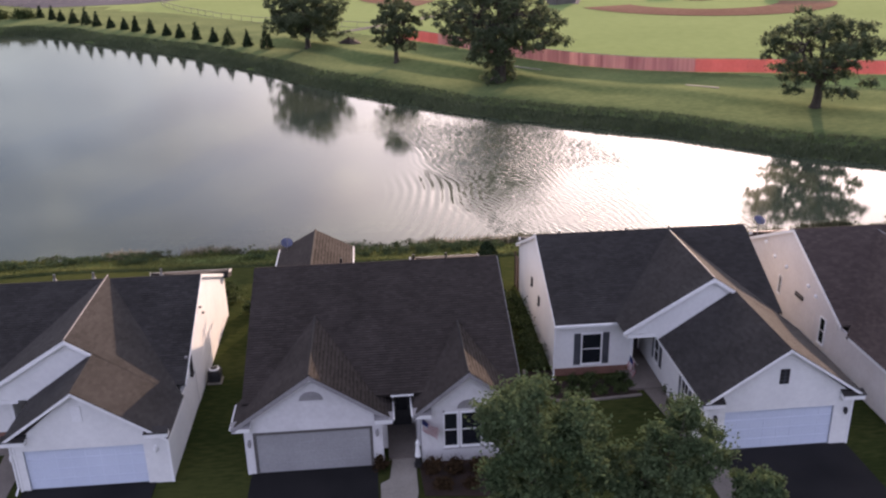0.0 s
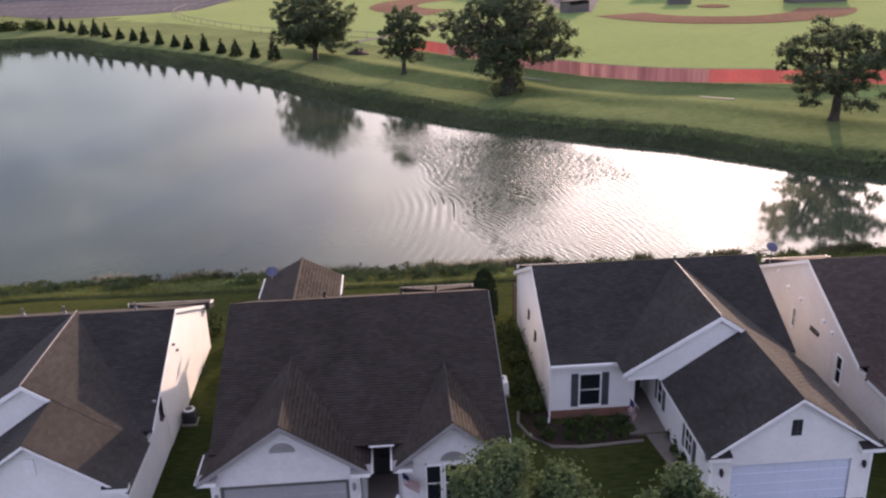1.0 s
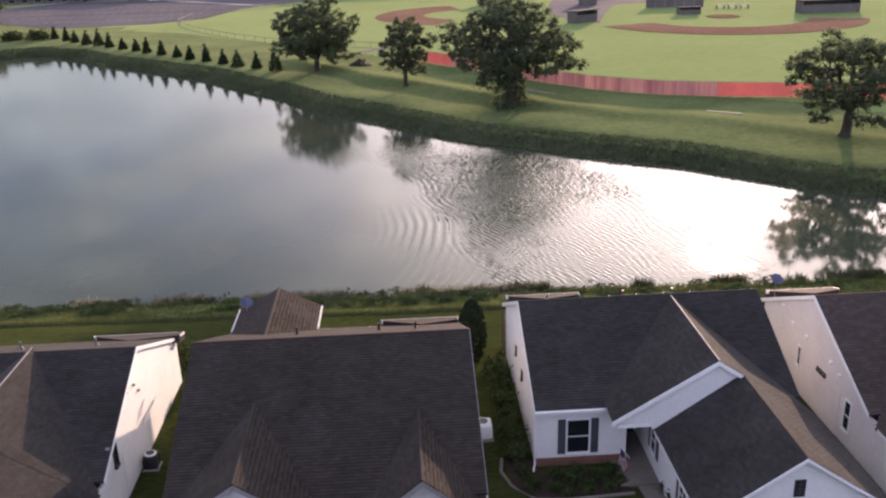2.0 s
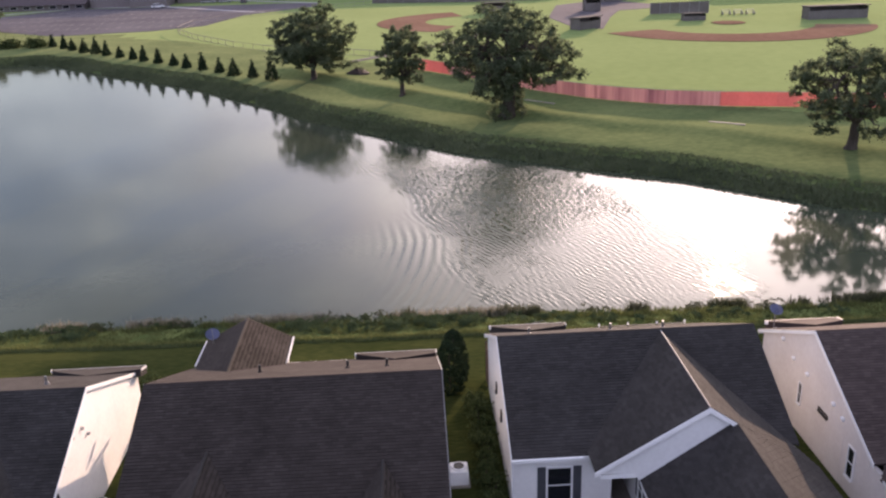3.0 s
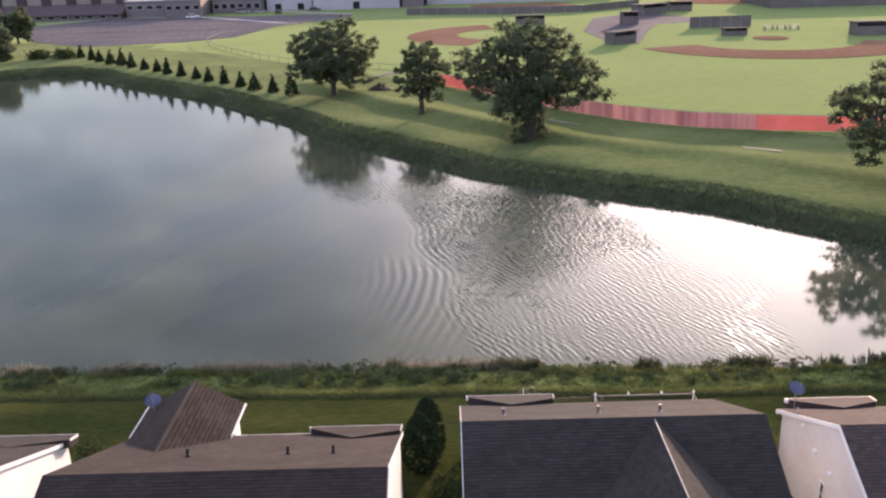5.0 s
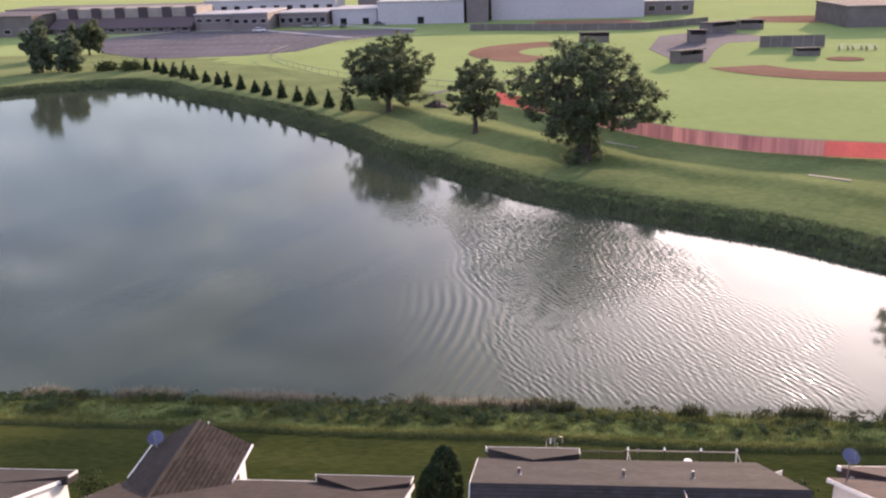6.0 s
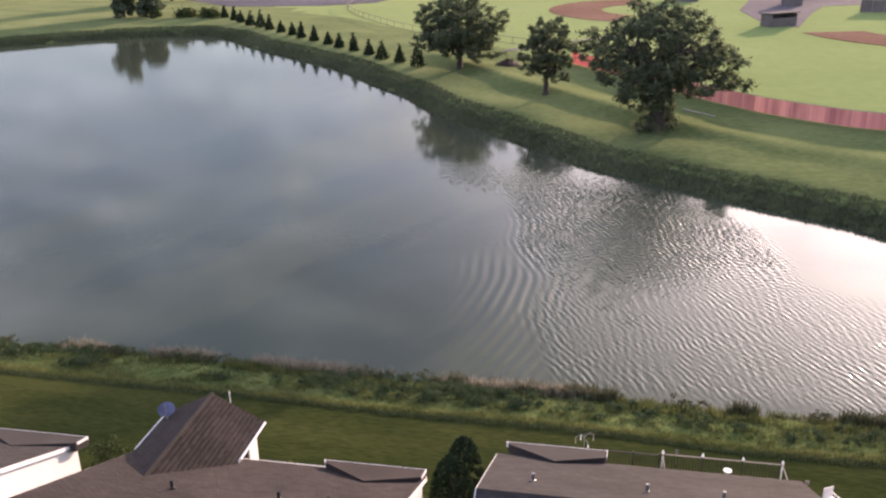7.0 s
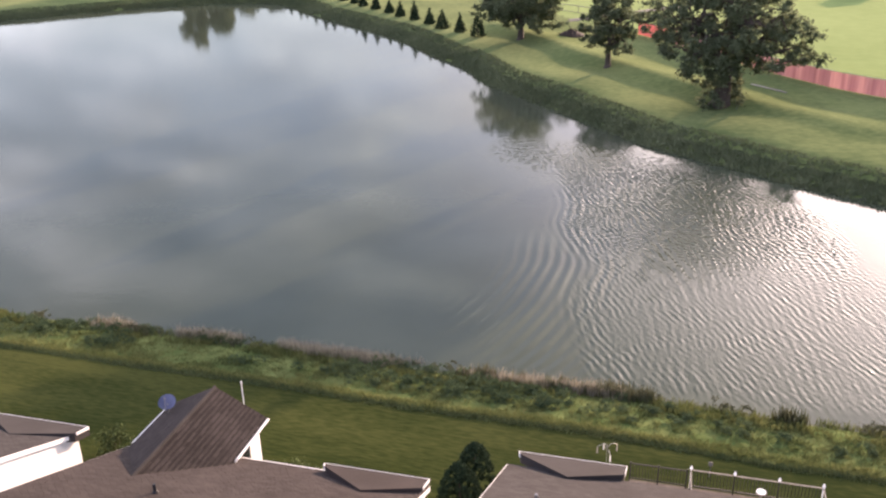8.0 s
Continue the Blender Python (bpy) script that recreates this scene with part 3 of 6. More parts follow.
def window(parent, face, at, along, z0, z1, w, grid=(1, 2), shutters=False, trim=None, name="window"):
    """A sash window on a wall: face is '-y', '+x' or '-x'; at is the wall's plane; along its middle."""
    trim = trim or TRIM

    def b(u0, u1, n0, n1, h0, h1):
        if face == "-y":
            return (u0, u1, at - n1, at - n0, h0, h1)
        if face == "+y":
            return (u0, u1, at + n0, at + n1, h0, h1)
        if face == "+x":
            return (at + n0, at + n1, u0, u1, h0, h1)
        return (at - n1, at - n0, u0, u1, h0, h1)

    l, r, f = along - w / 2, along + w / 2, 0.055
    def at_face(u, h, n):
        return {"-y": (u, at - n, h), "+y": (u, at + n, h), "+x": (at + n, u, h)}.get(face, (at - n, u, h))

    def ring(n0, n1):
        bm = bmesh.new()
        loops = []
        for n in (n0, n1):
            for e in (f, 0.0):
                loops.append([bm.verts.new(at_face(*c, n)) for c in ((l - e, z0 - e), (r + e, z0 - e), (r + e, z1 + e), (l - e, z1 + e))])
        lo, li, ho, hi = loops
        for k in range(4):
            j = (k + 1) % 4
            bm.faces.new((lo[k], lo[j], ho[j], ho[k])); bm.faces.new((li[k], li[j], hi[j], hi[k]))
            bm.faces.new((ho[k], ho[j], hi[j], hi[k])); bm.faces.new((lo[k], lo[j], li[j], li[k]))
        return bm

    frame_ob = part(name, ring(-0.02, 0.06), trim, parent)
    part("sill", boxes(b(l - f, r + f, 0.062, 0.1, z0 - f - 0.02, z0 - f + 0.03)), trim, frame_ob)
    cols, rows = grid
    dw, dh = w / cols, (z1 - z0) / rows
    for c in range(cols):
        for q in range(rows):
            part("pane", boxes(b(l + c * dw + 0.02, l + (c + 1) * dw - 0.02, 0.004, 0.02, z0 + q * dh + 0.02, z0 + (q + 1) * dh - 0.02)), GLASS, frame_ob)
    bars = [b(l + c * dw - 0.016, l + c * dw + 0.016, 0.002, 0.04, z0, z1) for c in range(1, cols)]
    bars += [b(l, r, 0.003, 0.045, z0 + q * dh - 0.018, z0 + q * dh + 0.018) for q in range(1, rows)]
    for bar in bars:
        part("glazing_bar", boxes(bar), trim, frame_ob)
    if shutters:
        for s0, s1 in ((l - f - 0.36, l - f - 0.02), (r + f + 0.02, r + f + 0.36)):
            sh = part("shutter", boxes(b(s0, s1, 0.0, 0.03, z0 - f, z1 + f)), SHUTTER, parent)
            n = 12
            hh = (z1 - z0) / n
            for i in range(n):
                part("louvre", boxes(b(s0 + 0.05, s1 - 0.05, 0.028, 0.045, z0 + i * hh + 0.01, z0 + i * hh + hh * 0.6)), SHUTTER, sh)
    return frame_ob


def garage_door(parent, x0, x1, y, h, material, frame_material, rows=4):
    """A sectional door set back in its opening on a wall that faces the street."""
    q = 0.12
    outline = [(x0 - q, 0), (x0, 0), (x0, h), (x1, h), (x1, 0), (x1 + q, 0), (x1 + q, h + q), (x0 - q, h + q)]
    frame_ob = part("garage_door", prism([(x, y - 0.03, z) for x, z in outline], (0, 0.13, 0)), frame_material, parent)
    dh = h / rows
    for i in range(rows):
        z0, z1, n = i * dh + 0.006, (i + 1) * dh - 0.006, 8
        bm = bmesh.new()
        dx = (x1 - x0) / n
        low = [bm.verts.new((x0 + k * dx, y + 0.012, z0)) for k in range(n + 1)]
        top = [bm.verts.new((x0 + k * dx, y + 0.012, z1)) for k in range(n + 1)]
        front = [bm.faces.new((low[k], low[k + 1], top[k + 1], top[k])) for k in range(n)]
        bmesh.ops.inset_individual(bm, faces=front, thickness=0.07, depth=0.0)
        inner = bmesh.ops.inset_individual(bm, faces=front, thickness=0.02, depth=-0.012)
        bmesh.ops.solidify(bm, geom=bm.faces[:], thickness=0.03)
        part("panel", bm, material, frame_ob)
    part("bottom_seal", boxes((x0, x1, y + 0.008, y + 0.05, 0.0, 0.02)), DARK, frame_ob)
    return frame_ob


def wall_lamp(parent, x, y, z, material=None):
    material = material or DARK
    lamp = part("wall_lamp", boxes((x - 0.06, x + 0.06, y - 0.03, y, z - 0.12, z + 0.12)), material, parent, "carriage lamp")
    part("lantern", tube([(x, y - 0.12, z - 0.16), (x, y - 0.12, z), (x, y - 0.12, z + 0.16)], [0.05, 0.09, 0.04], 6), material, lamp)


def vent_pipe(parent, x, y, z, material=None):
    part("vent_pipe", tube([(x, y, z - 0.1), (x, y, z + 0.04), (x, y, z + 0.06), (x, y, z + 0.32)], [0.13, 0.09, 0.06, 0.06], 8), material or DARK, parent)


def downspout(parent, x, y, z0, z1, kick=(0.0, -0.35)):
    part("downspout", tube([(x, y, z1), (x, y, z0 + 0.25), (x + kick[0], y + kick[1], z0 + 0.1)], [0.045, 0.045, 0.045], 6), TRIM, parent)


def eave_return(parent, x0, x1, y0, y1, z, material):
    """The boxed foot of a gable's rake, with its own little roof."""
    r = part("eave_return", boxes((x0, x1, y0, y1, z - 0.2, z)), TRIM, parent)
    mid = (y0 + y1) / 2
    part("return_roof", prism([(x0 - 0.03, y0 - 0.03, z), (x1 + 0.03, y0 - 0.03, z), (x1 + 0.03, y1, z + 0.12), (x0 - 0.03, y1, z + 0.12)], (0, 0, 0.04)), material, r)


def gable_wall(parent, name, x0, x1, xm, y, z0, ze, za, thick, material, holes=()):
    """A street-facing wall with a gable top, cut round rectangular openings (x0, x1, z0, z1)."""
    poly = [(x0, z0)]
    for h0, h1, _, h in holes:
        poly += [(h0, z0), (h0, h), (h1, h), (h1, z0)]
    poly += [(x1, z0), (x1, ze), (xm, za), (x0, ze)]
    return part(name, prism([(x, y, z) for x, z in poly], (0, thick, 0)), material, parent)


def bump_roof(parent, x0, x1, y1, z1, material):
    """A low rear roof over a bay, lifted off the main slope, with a pointed inner edge."""
    w = x1 - x0
    top = [(x0, y1, z1), (x1, y1, z1), (x1 - 0.05, y1 - 0.8, z1 + 0.216), (x0 + 0.5 * w, y1 - 1.7, z1 + 0.459), (x0 + 0.08, y1 - 0.25, z1 + 0.0675)]
    ob = part("rear_roof", prism(top, (0, 0, -0.42)), material, parent)
    edge_board("fascia", (x0, y1 + 0.02, z1 - 0.01), (x1, y1 + 0.02, z1 - 0.01), ob, TRIM, 0.19, 0.02, -0.012)
    part("end_trim", prism([(x1 + 0.01, y1, z1 + 0.03), (x1 - 0.02, y1 - 0.72, z1 + 0.2), (x1 - 0.02, y1 - 0.72, z1 + 0.08), (x1 + 0.01, y1, z1 - 0.1)], (0.02, 0, 0)), TRIM, ob)
    part("end_trim", prism([(x0 - 0.01, y1, z1 + 0.03), (x0 + 0.05, y1 - 0.25, z1 + 0.09), (x0 + 0.05, y1 - 0.25, z1 - 0.1), (x0 - 0.01, y1, z1 - 0.2)], (-0.03, 0, 0)), TRIM, ob)
    return ob


def cross_house(X0, s, yr, zr, yf, yb, yc, zc, yg, zg, material, wall, label, door_h=1.98, vent=DARK, ue=0.0, pf=0.5, pb=0.46):
    """A one-storey house: a main gable roof along the row, a cross gable to the street and a garage wing.
    u runs from the garage-side eave to the far side; s = -1 mirrors it."""
    X = lambda u: X0 - s * u
    house = thing("house", X(6), (yf + yb) / 2, 0, label, "house", "houses along the pond")
    slope = 0.68
    U = 12.05
    uc, ug = 4.68, 3.58

    def xb(u0, u1):
        return min(X(u0), X(u1)), max(X(u0), X(u1))

    zef, zeb = zr - (yr - yf + 0.45) * pf, zr - (yb + 0.45 - yr) * pb
    # walls
    a, b = xb(ue + 0.1, U - 0.12)
    zt = zr - 0.14
    end = [(0, yf + 2.2, 0), (0, yb, 0), (0, yb, zt - (yb - yr) * pb), (0, yr, zt), (0, yf + 2.2, zt - (yr - yf - 2.2) * pf)]
    part("wall", prism([(a, y, z) for _, y, z in end], (b - a, 0, 0)), wall, house)
    a, b = xb(7.95, U - 0.12)
    part("wall", prism([(a, yf, 0), (a, yf + 2.3, 0), (a, yf + 2.3, zt - (yr - yf - 2.3) * pf), (a, yf, zt - (yr - yf) * pf)], (b - a, 0, 0)), wall, house)
    a, b = xb(ue + 0.1, ue + 0.3)
    part("wall", prism([(a, yf, 2.2), (a, yf + 2.2, 2.2), (a, yf + 2.2, zt - (yr - yf - 2.2) * pf), (a, yf, zt - (yr - yf) * pf)], (b - a, 0, 0)), wall, house)
    # main roof, in front cut short where the cross gable stands
    ra, rb = X(ue), X(U)
    shingled("roof_slope", [(rb, yf - 0.45, zef), (ra, yf - 0.45, zef), (ra, yr, zr), (rb, yr, zr)], material, house)
    shingled("roof_slope", [(ra, yb + 0.45, zeb), (rb, yb + 0.45, zeb), (rb, yr, zr), (ra, yr, zr)], material, house)
    part("ridge_cap", tube([(ra, yr, zr - 0.035), (rb, yr, zr - 0.035)], [0.065, 0.065], 6), material, house)
    for x, d in ((ra, s), (rb, -s)):
        for ye, ze in ((yf - 0.45, zef), (yb + 0.45, zeb)):
            edge_board("rake_board", (x, ye, ze + 0.02), (x, yr, zr + 0.02), house, TRIM if x == rb or not ue else material, 0.18, 0.03, out=d)
    edge_board("fascia", (rb, yf - 0.47, zef), (X(8.75), yf - 0.47, zef), house, TRIM, 0.18)
    gutter((rb, yf - 0.53, zef - 0.06), (X(9.2), yf - 0.53, zef - 0.06), house)
    edge_board("fascia", (ra, yb + 0.46, zeb - 0.03), (rb, yb + 0.46, zeb - 0.03), house, TRIM, 0.18, 0.018)
    gutter((ra, yb + 0.49, zeb - 0.12), (rb, yb + 0.49, zeb - 0.12), house)
    # cross gable
    y0 = yc - 0.15
    yj = yr - (zr - zc) / pf
    soft = 0.605
    zl, zrr = zc - soft * (9.0 - uc), zc - slope * uc
    yl = yr - (zr - zl) / pf
    shingled("roof_slope", [(X(9.0), y0, zl), (X(9.0), max(yl, y0 + 0.1), zl), (X(uc), yj, zc), (X(uc), y0, zc)], material, house)
    yrr = yr - (zr - zrr) / pf
    shingled("roof_slope", [(X(0), max(yrr, y0 + 0.1), zrr), (X(0), y0, zrr), (X(uc), y0, zc), (X(uc), yj, zc)], material, house)
    part("ridge_vent", tube([(X(uc), y0, zc + 0.0), (X(uc), yj, zc + 0.0)], [0.028, 0.028], 6), GREY_TRIM, house, "grey ridge vent")
    z_porch = zc - 2.83
    part("gable_face", prism([(X(8.75), yc, z_porch), (X(7.4), yc, z_porch - 0.05), (X(7.2), yc, 2.6), (X(2.4), yc, 2.5), (X(2.4), yc, zc - slope * (uc - 2.4) - 0.12), (X(uc), yc, zc - 0.12), (X(8.75), yc, zc - soft * (8.75 - uc) - 0.12)], (0, 0.2, 0)), wall, house)
    edge_board("rake_board", (X(9.0), y0 - 0.02, zl), (X(uc), y0 - 0.02, zc), house, TRIM, 0.2)
    edge_board("rake_board", (X(uc), y0 - 0.02, zc), (X(ug - 0.2), y0 - 0.02, zc - slope * (uc - ug + 0.2)), house, TRIM, 0.2)
    part("porch_beam", boxes((*xb(7.2, 8.72), yc + 0.01, yc + 0.22, z_porch - 0.24, z_porch - 0.052)), TRIM, house)
    part("porch_ceiling", boxes((*xb(6.7, 8.7), yc + 0.2, yf + 2.2, z_porch - 0.14, z_porch - 0.07)), TRIM, house)
    # garage wing
    g0 = yg - 0.3
    ul = ug + (zg - 2.62) / slope
    zgl = 2.62
    shingled("roof_slope", [(X(ul), g0, zgl), (X(ul), yc + 0.1, zgl), (X(ug), yc + 0.1, zg), (X(ug), g0, zg)], material, house)
    shingled("roof_slope", [(X(0.0), y0, zg - slope * ug), (X(0.0), g0, zg - slope * ug), (X(ug), g0, zg), (X(ug), y0, zg)], material, house)
    part("ridge_cap", tube([(X(ug), g0, zg - 0.02), (X(ug), y0, zg - 0.02)], [0.04, 0.04], 6), material, house)
    zg0 = zg - slope * ug
    for (ua, za), (ub, zb) in (((ul, zgl), (ug, zg)), ((0.0, zg0), (ug, zg))):
        edge_board("rake_board", (X(ua), g0 - 0.02, za), (X(ub), g0 - 0.02, zb), house, TRIM, 0.13)
    edge_board("fascia", (X(ul), g0, zgl), (X(ul), yc, zgl), house, TRIM, 0.16)
    edge_board("fascia", (X(0.03), g0, zg0), (X(0.03), max(yrr, y0), zg0), house, TRIM, 0.16, 0.03, 0.05)
    w0, w1 = (0.35 if ue else 0.125), ul - 0.32
    d0, d1 = ug - 2.44, ug + 2.44
    ends = sorted((X(w0), X(w1)))
    gable_wall(house, "wall", ends[0], ends[1], X(ug), yg, 0, min(2.52, zg - slope * (ug - w0) - 0.13), zg - 0.14, 0.2, wall, [(*xb(d0, d1), 0, door_h)])
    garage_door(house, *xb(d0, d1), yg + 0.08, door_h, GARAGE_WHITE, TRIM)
    for uu in (w0, w1):
        x = X(uu)
        inner = x + (0.2 if x < X(ug) else -0.2)
        part("wall", boxes((min(x, inner), max(x, inner), yg + 0.2, yf + 2.2, 0, 2.62 if uu == w1 else zg - slope * (ug - uu) - 0.16)), wall, house)
        part("corner_board", boxes((x - 0.05, x + 0.05, yg - 0.03, yg + 0.06, 0, 2.5)), TRIM, house)
    part("garage_slab", boxes((*xb(w0 + 0.2, w1 - 0.2), yg + 0.2, yf + 2, -0.05, 0.03)), CONCRETE, house)
    for ua, ub in ((0.0, 0.95), (ul - 0.95, ul)):
        xa, xb_ = xb(ua, ub)
        eave_return(house, xa, xb_, g0 - 0.05, yg, zgl, material)
    lv = part("gable_vent", boxes((X(ug) - 0.2, X(ug) + 0.2, yg - 0.05, yg + 0.01, 3.25, 3.95)), vent, house)
    part("vent_bar", boxes((X(ug) - 0.02, X(ug) + 0.02, yg - 0.065, yg - 0.05, 3.25, 3.95)), SHUTTER if vent is DARK else vent, lv)
    for k in range(1, 4):
        part("vent_bar", boxes((X(ug) - 0.2, X(ug) + 0.2, yg - 0.062, yg - 0.05, 3.25 + k * 0.17, 3.27 + k * 0.17)), SHUTTER if vent is DARK else vent, lv)
    wall_lamp(house, X(d0 - 0.5), yg, 1.75, vent if vent is TRIM else None)
    wall_lamp(house, X(d1 + 0.45), yg, 1.75, vent if vent is TRIM else None)
    downspout(house, X(w1 + 0.1), yg - 0.05, 0, 2.45)
    # front window, porch
    xw = X(10.05)
    window(house, "-y", yf, xw, 0.65, 2.3, 0.98, (1, 2), True)
    part("brick_base", boxes((*xb(7.97, U - 0.1), yf - 0.03, yf, 0, 0.42)), BRICK, house)
    part("corner_board", boxes((*xb(7.9, 8.02), yf - 0.05, yf + 0.06, 0.12, 2.5)), TRIM, house)
    part("porch_floor", boxes((*xb(6.85, 8.55), yc - 0.3, yf + 2.2, -0.1, 0.12)), PATH, house)
    door = part("front_door", boxes((*xb(6.95, 7.9), yf + 2.14, yf + 2.2, 0.12, 2.2)), DARK, house)
    part("door_handle", boxes((*xb(7.25, 7.29), yf + 2.08, yf + 2.14, 1.1, 1.2)), METAL, door)
    face = "-x" if s > 0 else "+x"
    window(house, face, X(w1), yg + 2.6, 0.9, 2.1, 0.8, (2, 2), True)
    window(house, face, X(w1), yc + 0.9, 0.9, 2.1, 0.6, (1, 2), True)
    return house


right = cross_house(20.58, 1, 44.0, 5.87, 38.95, 49.75, 37.35, 5.82, 31.55, 5.06, SHINGLE_DARK, SIDING,
                    "white one-storey house with charcoal shingles, dark shutters and garage wing", ue=0.45)
bump_roof(right, 8.85, 12.85, 51.0, 3.08, SHINGLE_DARK)
part("bay_wall", boxes((9.8, 12.6, 49.6, 50.75, -0.2, 2.95)), SIDING, right)
for x in (10.25, 14.1, 16.6):
    vent_pipe(right, x, 45.9, 5.0, METAL)
left = cross_house(-9.05, 1, 42.1, 5.39, 36.3, 48.0, 35.3, 5.5, 32.15, 4.74, SHINGLE_DARK, SIDING,
                   "white one-storey house with charcoal shingles beside a grassy side yard", 1.95, TRIM, pf=0.447, pb=0.42)
bump_roof(left, -13.4, -8.75, 48.95, 2.8, SHINGLE_DARK)
part("bay_wall", boxes((-12.4, -9.16, 47.6, 48.7, -0.2, 2.75)), SIDING, left)
for x in (-17.0, -15.0, -11.5):
    vent_pipe(left, x, 44.0, 4.7, METAL)
far_right = cross_house(22.75, -1, 43.4, 5.66, 37.9, 48.9, 36.9, 5.5, 31.5, 4.9, SHINGLE_RED, SIDING_PINK,
                        "pale pinkish one-storey house with russet-brown shingles")
bump_roof(far_right, 23.4, 27.2, 50.1, 3.02, SHINGLE_RED)
part("bay_wall", boxes((23.75, 27.2, 48.6, 49.9, -0.2, 2.85)), SIDING_PINK, far_right)
window(far_right, "-x", 22.87, 44.35, 1.45, 2.45, 0.28, (1, 2), False, TRIM)
window(far_right, "-x", 22.87, 42.0, 2.24, 2.33, 0.8, (1, 1), False, DARK)
window(far_right, "-x", 22.87, 39.3, 0.8, 2.2, 0.5, (1, 2), False, TRIM)
window(left, "+x", -9.15, 37.7, 2.1, 3.0, 0.35, (1, 1), False, DARK)
window(right, "-x", 8.65, 45.3, 2.35, 2.75, 0.2, (1, 1), False, DARK)
window(right, "-x", 8.65, 43.2, 2.1, 2.5, 0.2, (1, 1), False, DARK)


downspout(right, 8.6, 38.88, 0.0, 2.75, (-0.12, -0.45))


def wall_vent(parent, x, y, z, out, material, r=0.09):
    """A small round hooded vent on a side wall."""
    v = part("wall_vent", tube([(x - out * 0.01, y, z), (x + out * 0.05, y, z), (x + out * 0.12, y, z - 0.02)], [r * 1.3, r * 1.3, r], 10), material, parent)
    part("vent_hood", prism([(x, y - r, z + r * 1.2), (x + out * 0.14, y - r, z + r * 0.7), (x + out * 0.14, y - r, z + r * 0.55), (x, y - r, z + r * 1.05)], (0, 2 * r, 0)), material, v)


for y, z in ((46.6, 3.7), (45.3, 3.3), (43.8, 3.25), (41.2, 3.2), (40.3, 3.0)):
    wall_vent(far_right, 22.87, y, z, -1, TRIM)
for y, z in ((41.1, 4.0), (41.6, 3.45), (40.0, 4.2), (38.7, 3.7), (36.9, 3.4)):
    wall_vent(left, -9.15, y, z, 1, GREY_TRIM, 0.05)


